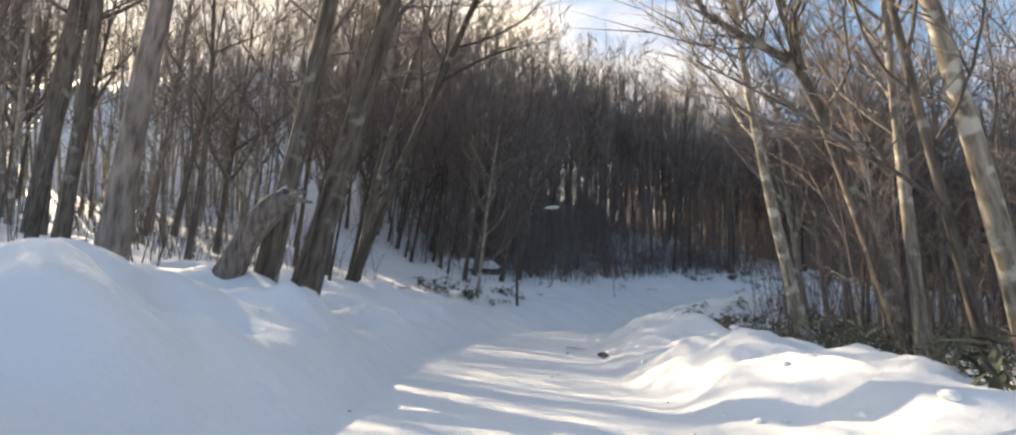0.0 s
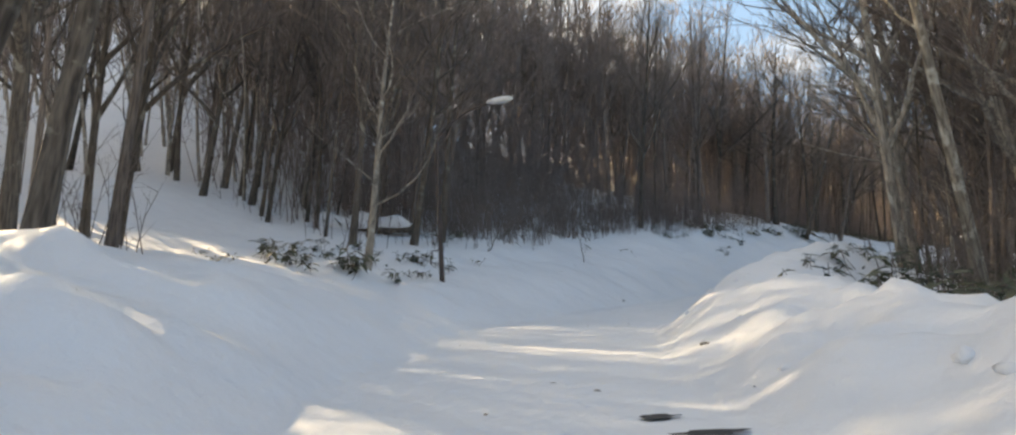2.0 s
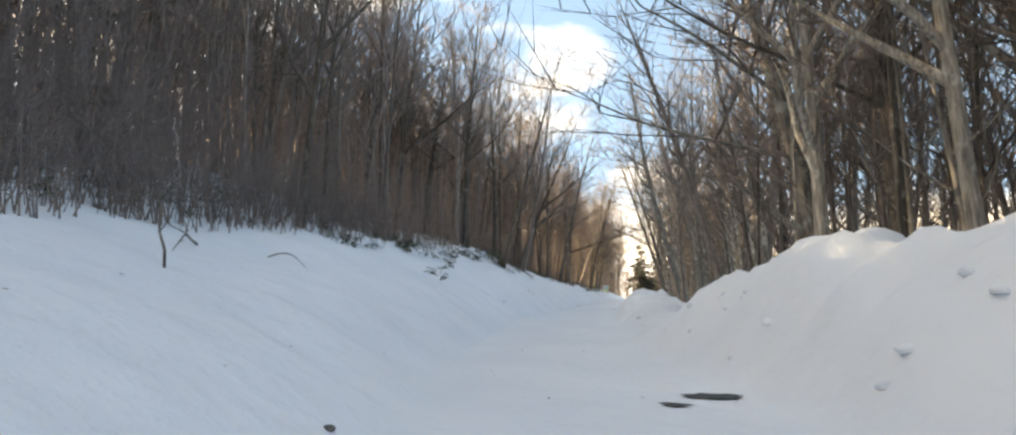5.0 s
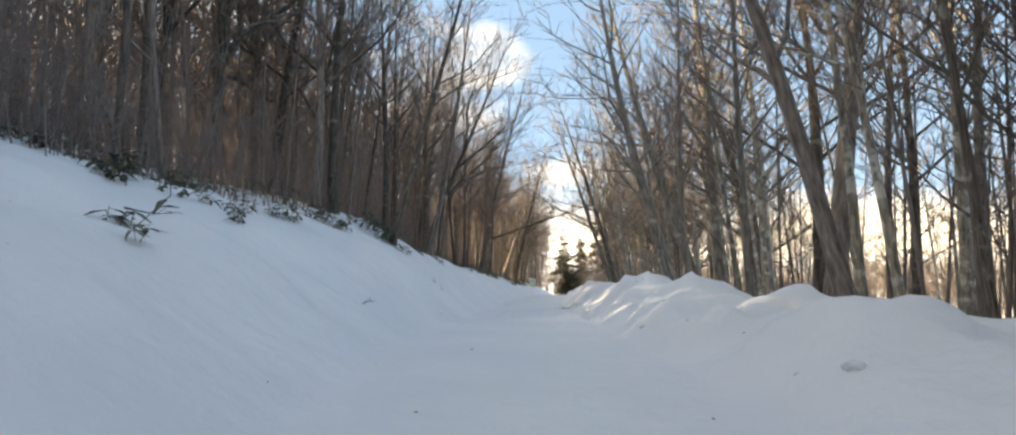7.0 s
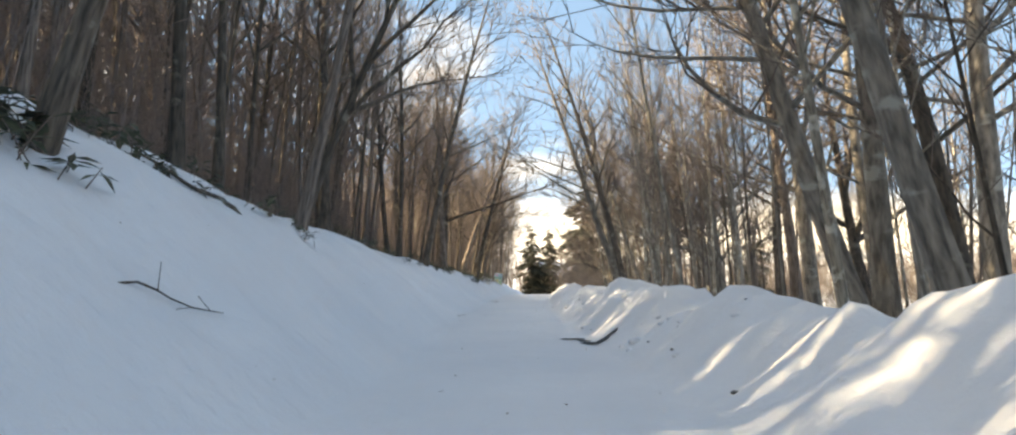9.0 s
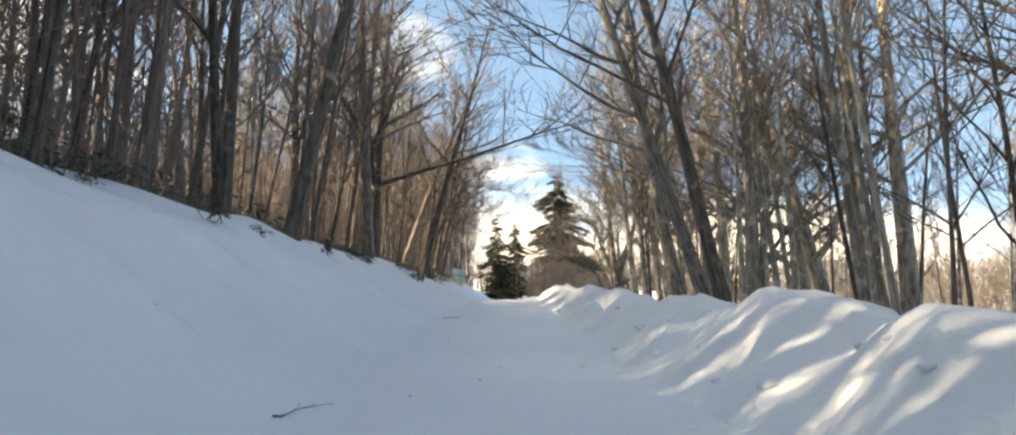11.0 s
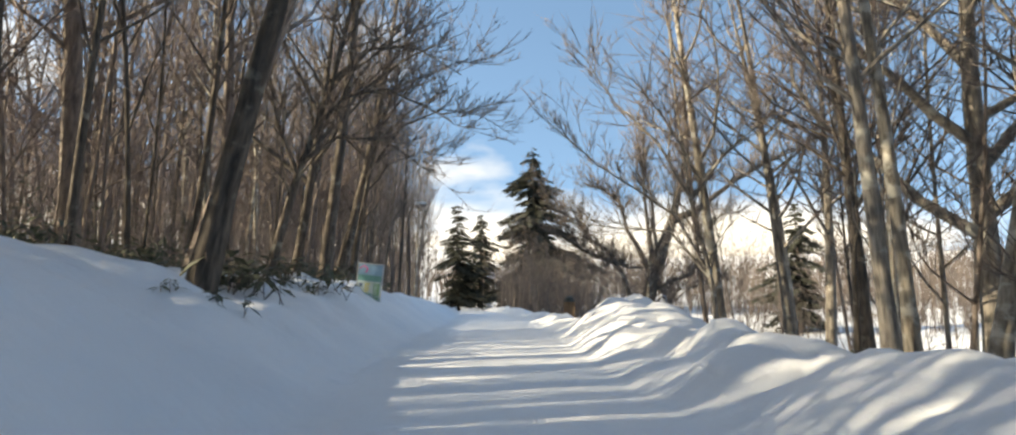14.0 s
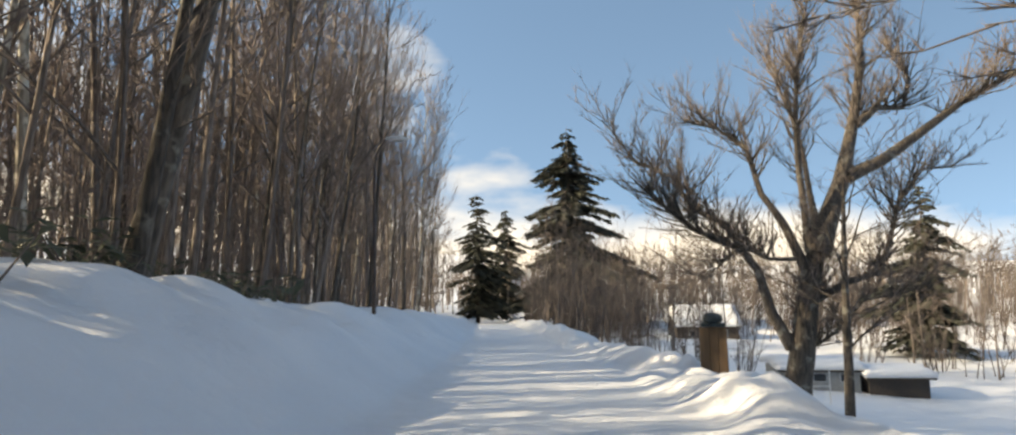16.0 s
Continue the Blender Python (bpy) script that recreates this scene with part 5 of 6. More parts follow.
def snow_slab(name, parent, x0, x1, y0, y1, z, ridge, thick, lip):
    """Rounded snow on a gable roof whose ridge runs along x."""
    n, m = 14, 10
    v, f = [], []
    for layer in (0, 1):
        for i in range(n + 1):
            for j in range(m + 1):
                u, w = i / n, j / m
                top = z + ridge * (1 - abs(2 * w - 1))
                edge = min(u, 1 - u, w, 1 - w)
                puff = thick * min(1, edge * 9 + 0.35) ** 0.5 + 0.05 * math.sin(i * 1.7) * math.sin(j * 2.1)
                g = lip if layer else lip * 0.9
                v.append((x0 - g + (x1 - x0 + 2 * g) * u, y0 - g + (y1 - y0 + 2 * g) * w, top + (puff if layer else 0.0)))
    s = (n + 1) * (m + 1)
    for i in range(n):
        for j in range(m):
            a = i * (m + 1) + j
            f.append((a, a + 1, a + m + 2, a + m + 1))
            f.append((s + a, s + a + m + 1, s + a + m + 2, s + a + 1))
    rim = [j for j in range(m + 1)] + [i * (m + 1) + m for i in range(1, n + 1)] + [n * (m + 1) + j for j in range(m - 1, -1, -1)] + [i * (m + 1) for i in range(n - 1, 0, -1)]
    for k in range(len(rim)):
        a, b = rim[k], rim[(k + 1) % len(rim)]
        f.append((a, a + s, b + s, b))
    return mesh_object(name, v, f, SNOW, parent, "thick snow on the roof")


def house(x, y, z, turn, length, depth, wall_h, ridge, mat, label, windows, group="park buildings"):
    root = new("building")
    root.matrix_world = pose(x, y, z, 0, 0, turn)
    bm = bmesh.new()
    l, d = length / 2, depth / 2
    pts = [(-l, -d, -0.6), (l, -d, -0.6), (l, d, -0.6), (-l, d, -0.6), (-l, -d, wall_h), (l, -d, wall_h), (l, d, wall_h), (-l, d, wall_h), (-l, 0, wall_h + ridge), (l, 0, wall_h + ridge)]
    vs = [bm.verts.new(p) for p in pts]
    for f in ((0, 1, 5, 4), (2, 3, 7, 6), (1, 2, 6, 9, 5), (3, 0, 4, 8, 7), (4, 5, 9, 8), (6, 7, 8, 9), (0, 3, 2, 1)):
        bm.faces.new([vs[i] for i in f])
    part("wall", bm, mat, root)
    for k in range(windows):
        wx = -l + length * (k + 0.5) / windows
        win = box_part("window", FRAME_PALE, root, wx - 0.45, wx + 0.45, -d - 0.05, -d - 0.004, wall_h * 0.35, wall_h * 0.82)
        box_part("pane", WINDOW, win, wx - 0.38, wx + 0.38, -d - 0.062, -d - 0.052, wall_h * 0.39, wall_h * 0.78)
    box_part("eave", WALL_DARK, root, -l - 0.3, l + 0.3, -d - 0.35, -d - 0.01, wall_h - 0.12, wall_h + 0.0)
    snow_slab("roof", root, -l, l, -d, d, wall_h + 0.02, ridge, 0.45, 0.4)
    return tagged(root, label, "building", group)


house(25.0, 163.5, gz(25.0, 163.5) - 0.3, -6, 7.5, 6.0, 2.0, 2.1, WALL_DARK, "dark cabin with a thickly snow-covered gable roof", 2)
house(25.0, 126.5, gz(25.0, 126.5) + 0.3, -8, 3.8, 3.0, 0.95, 0.25, WALL_DARK, "low dark shed under a flat snow-covered roof", 0)
house(20.2, 127.6, gz(20.2, 127.6) + 0.1, -8, 5.2, 3.2, 1.25, 0.3, WALL_GREY, "low grey shed under a flat snow-covered roof", 3)

CABINET = simple("cabinet_green", (0.07, 0.12, 0.10), (0.13, 0.19, 0.16), 6.0, 0.5, 0.1, 0.003)
unit = new("utility_cabinet")
unit.matrix_world = pose(5.0, 92.8, gz(5.0, 92.8) - 0.1, 0, 0, 6)
box_part("body", CABINET, unit, -0.5, 0.5, -0.3, 0.3, 0.0, 0.75, "", 0.02)
box_part("lid", CABINET, unit, -0.54, 0.54, -0.34, 0.34, 0.755, 0.80, "", 0.01)
box_part("door", CABINET, unit, -0.42, 0.42, -0.325, -0.303, 0.08, 0.70, "", 0.006)
tagged(unit, "grey-green metal utility cabinet sunk in the snow", "cabinet")

# white pipe frame beside the field
PIPE_WHITE = simple("pipe_white", (0.55, 0.55, 0.53), (0.7, 0.7, 0.68), 6.0, 0.4, 0.0)
gate = new("pipe_frame")
gate.matrix_world = pose(16.6, 119.6, gz(16.6, 119.6) - 0.3, 0, 0, -5)
for x in (-0.5, 0.5):
    t = Tubes()
    t.add([np.array([x, 0, 0]), np.array([x, 0, 2.2])], [0.035, 0.035], 8)
    mesh_object("post", t.v, t.f, PIPE_WHITE, gate)
for z in (2.2, 1.25):
    t = Tubes()
    t.add([np.array([-0.53, 0, z]), np.array([0.53, 0, z])], [0.032, 0.032], 8)
    mesh_object("rail", t.v, t.f, PIPE_WHITE, gate)
tagged(gate, "white painted pipe frame standing in a snow field", "frame")


# ---- fallen log with snow ----
def fallen_log(x, y, turn, length, radius, label):
    root = new("fallen_log")
    root.matrix_world = pose(x, y, gz(x, y) - 0.4, 0, 0, turn)
    rnd = random.Random(4)
    t = Tubes()
    pts = [np.array([length * (q - 0.5), 0.15 * math.sin(q * 5), radius * 0.9 + 0.18 * math.sin(q * 3.0) + 0.25 * max(0, q - 0.8)]) for q in np.linspace(0, 1, 9)]
    t.add(pts, [radius * (1.15 - 0.6 * q) for q in np.linspace(0, 1, 9)], 10)
    mesh_object("trunk", t.v, t.f, BARK_DARK, root)
    for k in range(4):
        b = Tubes()
        p = pts[2 + k]
        d = np.array([rnd.uniform(-0.6, 0.9), rnd.uniform(-0.9, -0.3), rnd.uniform(-0.1, 0.9)])
        b.add([p, p + d * 0.5, p + d * 1.0 + np.array([0, 0, 0.15])], [0.07, 0.045, 0.012], 6)
        mesh_object("stub", b.v, b.f, BARK_DARK, root)
    n, m = 26, 12
    v, f = [], []
    for i in range(n + 1):
        q = i / n
        k = q * 8
        a = int(min(k, 7))
        c = pts[a] + (pts[a + 1] - pts[a]) * (k - a)
        r = radius * (1.15 - 0.6 * q) * 1.8 * (0.75 + 0.35 * math.sin(q * 9) ** 2) * min(1, 6 * q + 0.2) * min(1, 6 * (1 - q) + 0.2)
        for j in range(m + 1):
            ang = math.pi * (1.12 * j / m - 0.06)
            v.append((c[0], c[1] + math.cos(ang) * r * 1.1, c[2] + radius * 0.25 + math.sin(ang) * r * 1.15))
    for i in range(n):
        for j in range(m):
            a = i * (m + 1) + j
            f.append((a, a + 1, a + m + 2, a + m + 1))
    mesh_object("snow_cap", v, f, SNOW, root, "thick rounded snow")
    return tagged(root, label, "log")


fallen_log(-8.7, -16.7, 53, 4.4, 0.33, "fallen dark log under a thick pillow of snow")


# ---- broken trunk leaning beside the standing one ----
def broken_trunk(x, y, toward, reach, height, radius, label):
    root = new("broken_trunk")
    root.matrix_world = pose(x, y, gz(x, y) - 0.25, 0, 0, toward)
    t = Tubes()
    n = 9
    pts = [np.array([reach * (0.55 * q + 0.45 * q * q), 0.04 * math.sin(q * 6), (height + 0.25) * (1.15 * q - 0.15 * q * q)]) for q in np.linspace(0, 1, n)]
    rr = [radius * k for k in (1.45, 1.2, 1.08, 1.0, 1.02, 1.05, 1.08, 1.0, 0.7)]
    t.add(pts, rr, 12)
    for k in range(12):
        t.v[(n - 1) * 12 + k] = t.v[(n - 1) * 12 + k] + np.array([0.18, 0, 0.06]) * ((k * 5 % 7) / 6 - 0.35)
    t.f.append(tuple((n - 1) * 12 + k for k in range(12)))
    mesh_object("trunk", t.v, t.f, BARK_BROWN, root)
    for k, (a, b, c) in enumerate(((0.5, 0.05, -0.12), (0.42, -0.1, 0.08), (0.3, 0.12, 0.16))):
        s = Tubes()
        s.add([pts[-2], pts[-1] + np.array([a, b, c]) * 0.45, pts[-1] + np.array([a, b, c])], [radius * 0.45, radius * 0.25, 0.02], 6)
        mesh_object("splinter", s.v, s.f, BARK_BROWN, root)
    v, f = [], []
    for i in range(9):
        q = i / 8
        c = pts[4] + (pts[-1] - pts[4]) * q
        r = radius * 0.8 * (0.35 + 0.65 * math.sin(q * math.pi))
        for j in range(9):
            a = math.pi * j / 8
            v.append((c[0], c[1] + math.cos(a) * r, c[2] + radius * 0.75 + math.sin(a) * r * 0.5))
    for i in range(8):
        for j in range(8):
            a = i * 9 + j
            f.append((a, a + 1, a + 10, a + 9))
    mesh_object("snow_cap", v, f, SNOW, root, "thin snow ridge")
    return tagged(root, label, "tree stump")


broken_trunk(12.75, -35.3, 53, 1.1, 1.35, 0.24, "broken brown tree stump leaning beside a standing trunk")


# ---- dwarf bamboo: broad leaves that stick out of the snow ----
def sasa(x, y, size, seed, leaves=16):
    rnd = random.Random(seed)
    stem, blade = Tubes(), Tubes()
    for _ in range(max(3, leaves // 4)):
        o = np.array([rnd.uniform(-0.25, 0.25), rnd.uniform(-0.25, 0.25), -0.1]) * size
        d = np.array([rnd.uniform(-0.7, 0.7), rnd.uniform(-0.7, 0.7), 1.0])
        tip = o + d * rnd.uniform(0.25, 0.55) * size
        stem.add([o, tip], [0.008, 0.005], 4)
        for _ in range(4):
            a = rnd.uniform(0, 6.28)
            dd = np.array([math.cos(a), math.sin(a), rnd.uniform(-0.7, 0.35)])
            blade.leaf(tip - (tip - o) * rnd.uniform(0, 0.4), dd, rnd.uniform(0.22, 0.38) * size, rnd.uniform(0.075, 0.12) * size, np.array([rnd.uniform(-0.3, 0.3), rnd.uniform(-0.3, 0.3), 1.0]))
    root = new("dwarf_bamboo")
    root.matrix_world = pose(x, y, gz(x, y), 0, 0, rnd.uniform(0, 360))
    tagged(mesh_object("stem", stem.v, stem.f, TWIG, root), kind="stuff")
    mesh_object("foliage", blade.v, blade.f, SASA, root)
    return tagged(root, "drooping green-brown dwarf bamboo leaves poking through snow", "plant", "dwarf bamboo")


SASA_KINDS = []
rnd = random.Random(12)


def sasa_at(x, y, size):
    if len(SASA_KINDS) < 8:
        SASA_KINDS.append(sasa(x, y, size, 70 + len(SASA_KINDS)))
        return
    copy_thing(rnd.choice(SASA_KINDS), pose(x, y, gz(x, y), 0, 0, rnd.uniform(0, 360)) @ Matrix.Scale(size, 4))


def sasa_zone(count, x0, x1, y0, y1, dmin, dmax, s0=0.7, s1=1.2):
    made = 0
    for _ in range(count * 30):
        x, y = rnd.uniform(x0, x1), rnd.uniform(y0, y1)
        if made < count and dmin < float(road_coords(x, y)[1][0]) < dmax:
            sasa_at(x, y, rnd.uniform(s0, s1))
            made += 1


sasa_zone(22, -7, 4, -25, -14, -10.0, -5.8, 0.55, 1.0)
sasa_zone(18, -12, 2, -14, 4, -11.5, -9.5)
sasa_zone(26, -12, 0, 4, 16, -9.0, -7.0, 0.7, 1.3)
sasa_zone(44, -14, -4, 14, 50, -9.5, -6.4, 0.7, 1.3)
sasa_zone(34, -14, -5, 50, 72, -7.5, -4.8, 0.8, 1.5)
sasa_zone(46, -14, -5, 72, 100, -8.0, -5.4, 0.9, 1.9)
sasa_zone(80, 8, 28, -33, -8, 4.6, 10.0, 0.8, 1.7)
sasa_zone(14, 3, 12, -8, 6, 4.6, 9.0)


# ---- sticks on the snow ----
def stick(x, y, turn, length, seed, rise=0.0, radius=0.018):
    rnd = random.Random(seed)
    t = Tubes()
    pts = []
    px, py, a = x, y, radians(turn)
    for k in range(8):
        pts.append(np.array([px - x, py - y, gz(px, py) - gz(x, y) + 0.03 + rise * math.sin(k / 7 * math.pi)]))
        a += rnd.uniform(-0.35, 0.35)
        px, py = px + math.cos(a) * length / 7, py + math.sin(a) * length / 7
    t.add(pts, [radius * (1 - 0.8 * k / 7) for k in range(8)], 5)
    root = new("fallen_branch")
    root.matrix_world = pose(x, y, gz(x, y))
    mesh_object("stem", t.v, t.f, BARK_DARK, root)
    for k in (3, 5):
        s = Tubes()
        d = np.array([rnd.uniform(-0.5, 0.5), rnd.uniform(-0.5, 0.5), rnd.uniform(0.05, 0.4)])
        s.add([pts[k], pts[k] + d * length * 0.18, pts[k] + d * length * 0.3], [radius * 0.5, radius * 0.35, 0.003], 4)
        mesh_object("side_twig", s.v, s.f, TWIG, root)
    return tagged(root, "dark fallen branch lying on smooth snow", "branch", "fallen branches")


for row in ((-6.1, -5.2, -60, 2.0, 1, 0.25, 0.03), (-5.2, -10.2, 160, 1.0, 4, 0.1, 0.015),
            (-6.4, 8.2, 30, 1.0, 5, 0.03, 0.014), (-7.4, 68.0, 80, 1.3, 6, 0.35, 0.03), (-5.6, -11.6, 100, 0.9, 7, 0.15, 0.018), (-4.2, 12.0, 100, 0.9, 8, 0.0, 0.012),
            (-6.0, -3.0, 20, 1.0, 9, 0.2, 0.02), (-5.2, 44.0, 70, 0.8, 12, 0.0, 0.01), (-4.9, 58.5, 10, 0.7, 13, 0.0, 0.01), (-1.6, -17.5, 200, 1.5, 14, 0.0, 0.02)):
    stick(*row)


def bent_branch(points, radius, seed):
    """A branch along points (x, y, height over the snow)."""
    rnd = random.Random(seed)
    x0, y0, _ = points[0]
    base = gz(x0, y0)
    pts = []
    for (xa, ya, ha), (xb, yb, hb) in zip(points, points[1:]):
        for f in (0.0, 0.33, 0.67):
            x, y = xa + (xb - xa) * f, ya + (yb - ya) * f
            w = 0.03 if f else 0.0
            pts.append(np.array([x - x0 + rnd.uniform(-w, w), y - y0 + rnd.uniform(-w, w), gz(x, y) - base + ha + (hb - ha) * f]))
    x, y, h = points[-1]
    pts.append(np.array([x - x0, y - y0, gz(x, y) - base + h - 0.05]))
    n = len(pts) - 1
    root = new("fallen_branch")
    root.matrix_world = pose(x0, y0, base)
    t = Tubes()
    t.add(pts, [radius * (0.35 + 0.65 * k / n) for k in range(n + 1)], 6)
    mesh_object("stem", t.v, t.f, BARK_DARK, root)
    for k in (1, 2, 4):
        s = Tubes()
        d = np.array([rnd.uniform(-0.4, 0.4), rnd.uniform(-0.4, 0.4), rnd.uniform(-0.1, 0.4)])
        s.add([pts[k], pts[k] + d * 0.5, pts[k] + d], [radius * 0.45, radius * 0.3, 0.004], 4)
        mesh_object("side_twig", s.v, s.f, BARK_DARK, root)
    return tagged(root, "dark bent branch hanging over a snow bank", "branch", "fallen branches")


bent_branch([(-10.3, 29.4, 0.7), (-9.2, 29.1, 0.15), (-8.5, 29.1, 0.08), (-8.06, 29.05, 0.06), (-7.55, 29.3, 0.12), (-7.3, 29.45, 0.0)], 0.05, 1)
bent_branch([(-6.4, -11.2, 0.25), (-4.8, -12.9, 0.22), (-3.73, -14.22, 0.0)], 0.035, 2)
bent_branch([(-4.2, -8.2, 1.0), (-3.75, -8.7, 0.65), (-3.43, -8.94, 0.0)], 0.022, 3)
bent_branch([(-3.2, -16.7, 0.15), (-2.7, -17.5, 0.38), (-2.2, -17.94, 0.0)], 0.03, 4)
bent_branch([(-5.43, 25.25, 0.04), (-5.55, 24.4, 0.06), (-5.5, 23.5, 0.03)], 0.014, 5)
clumps = random.Random(44)
for x, y, n, size in ((-1.2, -20.75, 2, 1.2), (-3.7, -21.3, 2, 1.1), (0.65, -22.0, 3, 1.3), (0.9, -21.7, 2, 1.1), (0.3, -22.2, 2, 1.2), (-3.3, -22.3, 3, 1.4), (-1.6, -23.2, 3, 1.3), (-2.3, -19.4, 2, 1.0), (-0.3, -20.0, 2, 1.0), (-2.1, -18.1, 2, 0.9),
                      (-8.1, 10.6, 3, 1.2), (-7.5, 11.6, 3, 1.2), (-6.6, 11.6, 3, 1.1), (-9.0, 18.6, 3, 1.3), (-8.7, 20.8, 4, 1.3), (-8.0, 21.2, 3, 1.2), (-9.0, 24.8, 3, 1.3), (-8.3, 26.2, 3, 1.2),
                      (-7.3, 24.7, 5, 1.5), (-7.8, 25.1, 4, 1.4), (-8.6, 28.2, 3, 1.2), (-8.1, 29.0, 3, 1.1), (-7.3, 32.2, 2, 1.0), (-7.7, 31.6, 2, 1.0),
                      (-8.0, 59.0, 3, 1.2), (-7.75, 59.6, 2, 1.1), (-7.9, 60.8, 2, 1.1), (-8.1, 62.1, 2, 1.1), (-7.3, 65.9, 3, 1.2), (-7.05, 66.3, 3, 1.2), (-7.7, 67.3, 2, 1.2), (-7.0, 75.0, 2, 1.2),
                      (-7.8, 79.3, 3, 1.5), (-7.7, 78.0, 3, 1.5), (-7.4, 80.8, 3, 1.3), (-7.3, 81.4, 3, 1.3), (-6.75, 81.4, 2, 1.2), (-6.4, 81.4, 2, 1.1), (-7.9, 82.8, 4, 1.5), (-7.9, 85.6, 4, 1.4)):
    for _ in range(n):
        sasa_at(x + clumps.uniform(-0.35, 0.35), y + clumps.uniform(-0.45, 0.45), size * clumps.uniform(0.75, 1.2))
for x, y, size in ((-5.7, 7.2, 1.2), (-5.4, 6.9, 0.8), (-7.07, 77.96, 1.7), (-7.56, 77.7, 1.9), (-7.9, 78.4, 1.9), (-6.64, 75.3, 0.9)):
    sasa_at(x, y, size)


# ---- bare patches and stones on the road ----
def bare_patch(x, y, length, width, turn, seed):
    """A ragged hole in the packed snow that shows dark asphalt."""
    rnd = random.Random(seed)
    n = 22
    v, f = [], []
    c, s = math.cos(radians(turn)), math.sin(radians(turn))
    for k in range(n):
        a = 2 * math.pi * k / n
        r = rnd.uniform(0.6, 1.0)
        u, w = math.cos(a) * length / 2 * r, math.sin(a) * width / 2 * r
        px, py = u * c - w * s, u * s + w * c
        v.append((px, py, gz(x + px, y + py) - gz(x, y) + 0.022))
    v.append((0, 0, 0.03))
    for k in range(n):
        f.append((k, (k + 1) % n, n))
    ob = mesh_object("bare_patch", v, f, ASPHALT)
    ob.matrix_world = pose(x, y, gz(x, y))
    return tagged(ob, "dark wet asphalt showing through packed snow", "road patch", "bare patches")


def stone(x, y, size, seed, mat=None):
    rnd = random.Random(seed)
    bm = bmesh.new()
    bmesh.ops.create_icosphere(bm, subdivisions=2, radius=1.0)
    for v in bm.verts:
        k = 1 + 0.28 * noise.noise(v.co * 1.7 + Vector((seed, 0, 0)))
        v.co = Vector((v.co.x * size * k, v.co.y * size * 0.75 * k, v.co.z * size * 0.5 * k))
    me = bpy.data.meshes.new("stone")
    bm.to_mesh(me)
    bm.free()
    me.polygons.foreach_set("use_smooth", [True] * len(me.polygons))
    me.materials.append(mat or STONE)
    ob = new("stone", me)
    ob.matrix_world = pose(x, y, gz(x, y) + size * 0.15, 0, 0, rnd.uniform(0, 360))
    return tagged(ob, "small dark stone or ice lump on packed snow", "stone", "stones")


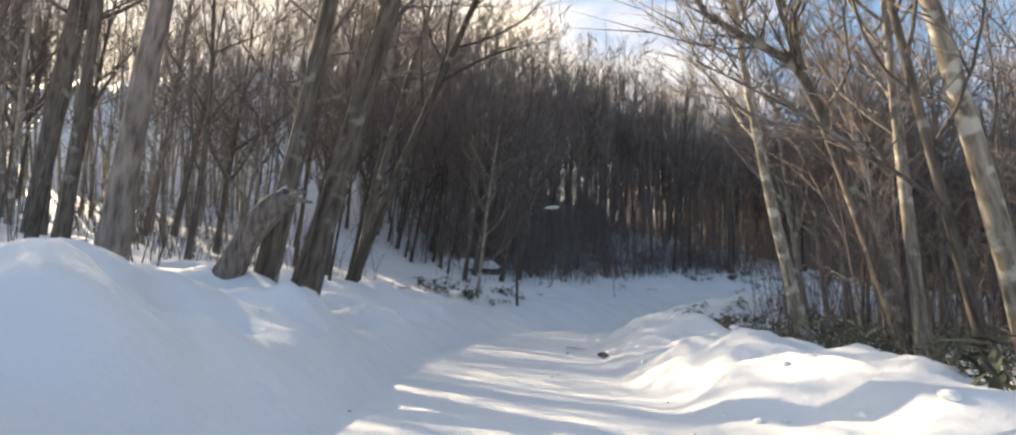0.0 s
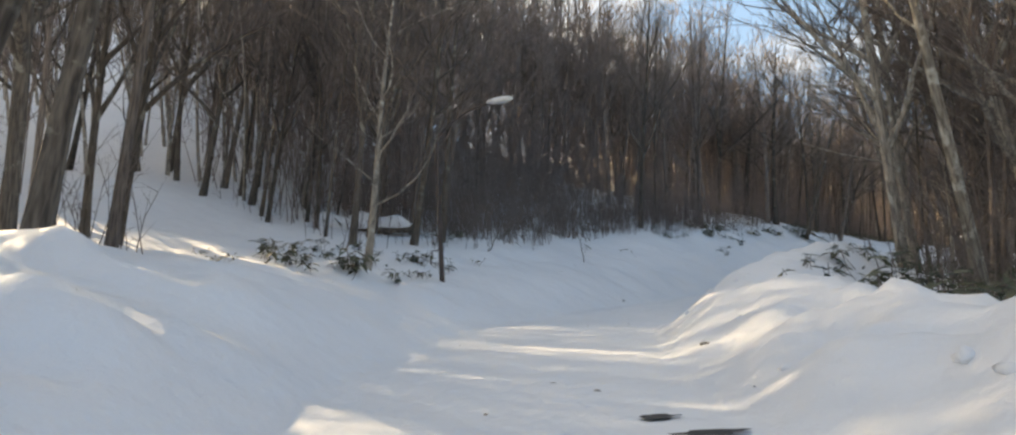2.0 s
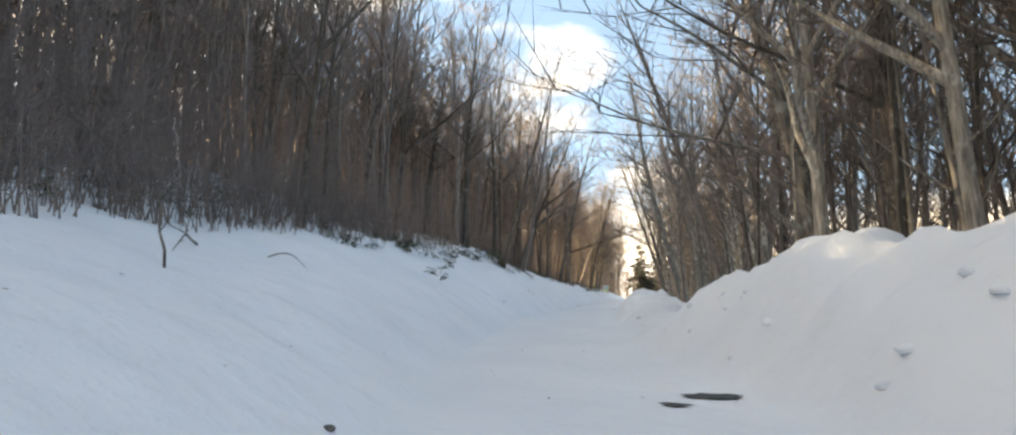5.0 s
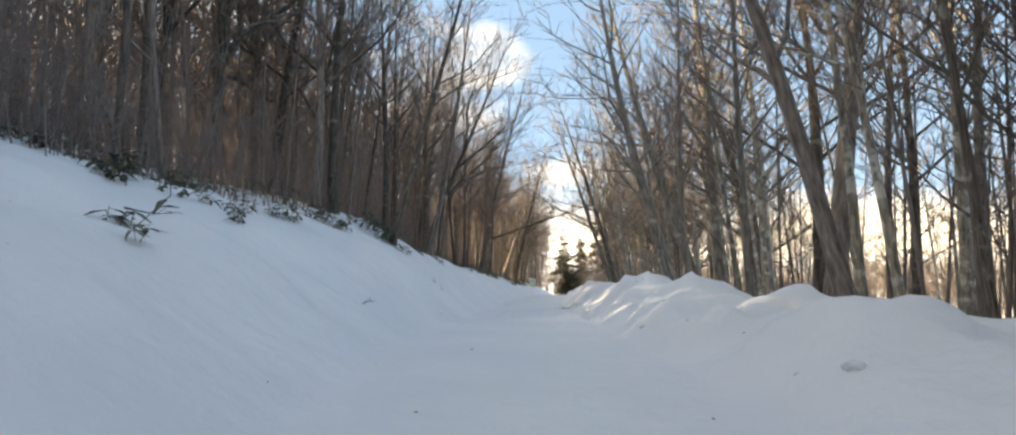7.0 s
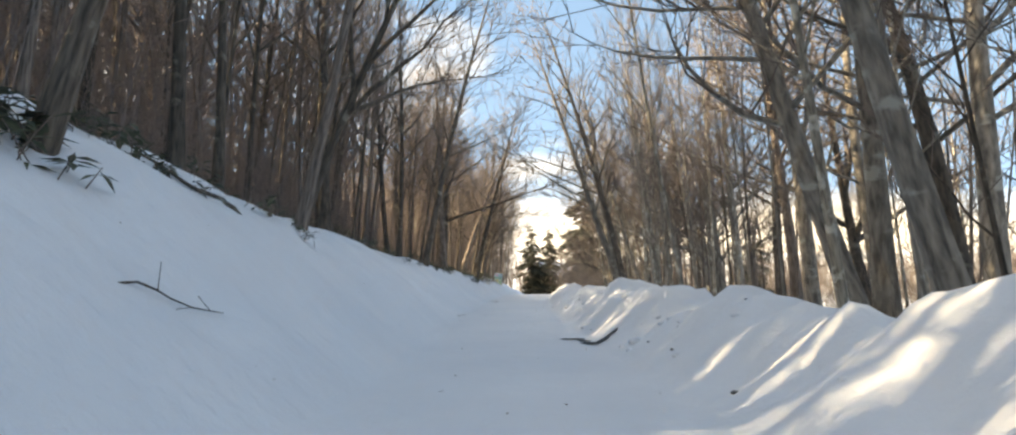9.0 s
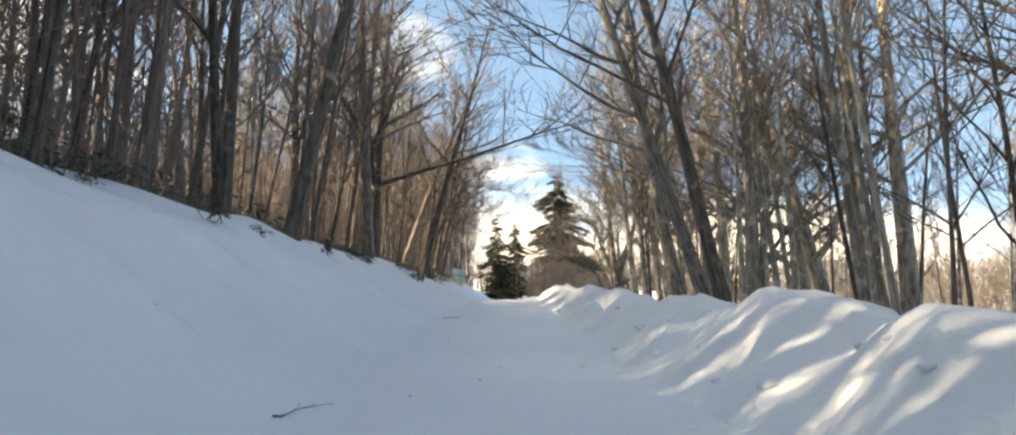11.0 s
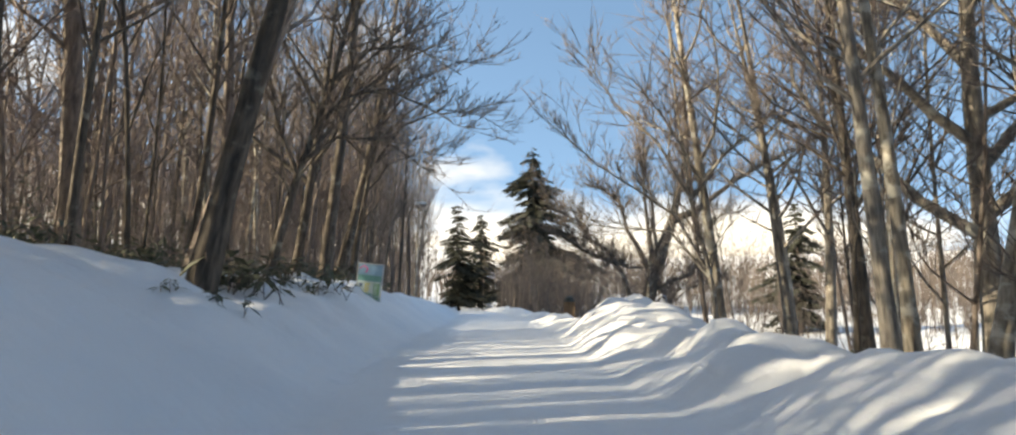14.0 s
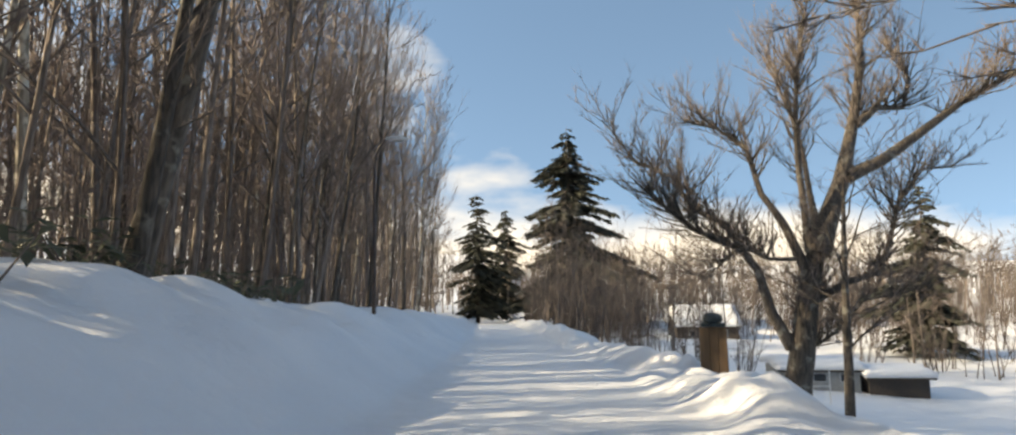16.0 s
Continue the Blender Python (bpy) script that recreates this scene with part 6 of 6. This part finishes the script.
for row in ((11.88, -25.71, 0.7, 0.2, 45, 1), (11.3, -25.5, 0.4, 0.2, 40, 2), (3.5, -8.1, 0.85, 0.5, 0, 3), (3.05, -8.8, 0.5, 0.25, 5, 4),
            (-1.02, 33.5, 0.75, 0.6, 0, 5), (-0.5, 32.4, 0.95, 0.75, 0, 6), (-0.78, 32.95, 0.5, 0.35, -35, 7)):
    bare_patch(*row)
for row in ((14.05, -26.85, 0.15, 1), (14.5, -27.2, 0.11, 2), (0.54, 29.05, 0.035, 3), (0.14, 27.7, 0.035, 4), (0.1, 29.5, 0.03, 5), (1.1, 27.2, 0.03, 6), (12.74, -26.86, 0.06, 7), (6.1, -16.3, 0.07, 8), (0.4, -11.4, 0.06, 9), (0.2, 24.9, 0.05, 10), (9.79, -22.11, 0.09, 11)):
    stone(*row)


# ---- ploughed lumps on the berms ----
def snow_chunks(count, seed):
    rnd = random.Random(seed)
    bm = bmesh.new()
    bmesh.ops.create_icosphere(bm, subdivisions=2, radius=1.0)
    ball = [np.array(v.co) for v in bm.verts]
    tris = [tuple(v.index for v in f.verts) for f in bm.faces]
    bm.free()
    vs, fs = [], []
    while len(vs) < count * len(ball):
        k = rnd.randrange(60, 340)
        off = abs(rnd.gauss(2.9, 0.45))
        if off < 1.95:
            continue
        x, y = line[k, 0] + tang[k, 1] * off, line[k, 1] - tang[k, 0] * off
        size = rnd.uniform(0.03, 0.085) * (1.7 if rnd.random() < 0.12 else 1.0)
        c = np.array([x, y, gz(x, y) - size * 0.1])
        shift = Vector((rnd.uniform(0, 90), 0, 0))
        sx, sy, sz = rnd.uniform(0.8, 1.5), rnd.uniform(0.7, 1.2), rnd.uniform(0.5, 0.8)
        start = len(vs)
        for p in ball:
            q = 1 + 0.55 * noise.noise(Vector(p) * 1.3 + shift)
            vs.append(c + p * q * size * np.array([sx, sy, sz]))
        fs += [tuple(start + i for i in f) for f in tris]
    return tagged(mesh_object("snow_chunks", vs, fs, SNOW), "loose ploughed snow lumps on the road's berms", "snow", kind="stuff")


snow_chunks(170, 15)


# ---- crumbs on the snow ----
def crumbs(count, seed):
    rnd = random.Random(seed)
    t = Tubes()
    for _ in range(count):
        k = rnd.randrange(60, 330)
        off = rnd.uniform(-6.0, 4.5)
        x, y = line[k, 0] + tang[k, 1] * off, line[k, 1] - tang[k, 0] * off
        p = np.array([x, y, gz(x, y) + 0.012])
        a = rnd.uniform(0, 6.28)
        t.leaf(p, np.array([math.cos(a), math.sin(a), 0.08]), rnd.uniform(0.03, 0.10), rnd.uniform(0.02, 0.05), np.array([0.1, 0.1, 1.0]))
    return tagged(mesh_object("leaf_litter", t.v, t.f, DEAD_LEAF), "scattered dead leaves and bark crumbs on snow", "litter", kind="stuff")


crumbs(260, 8)
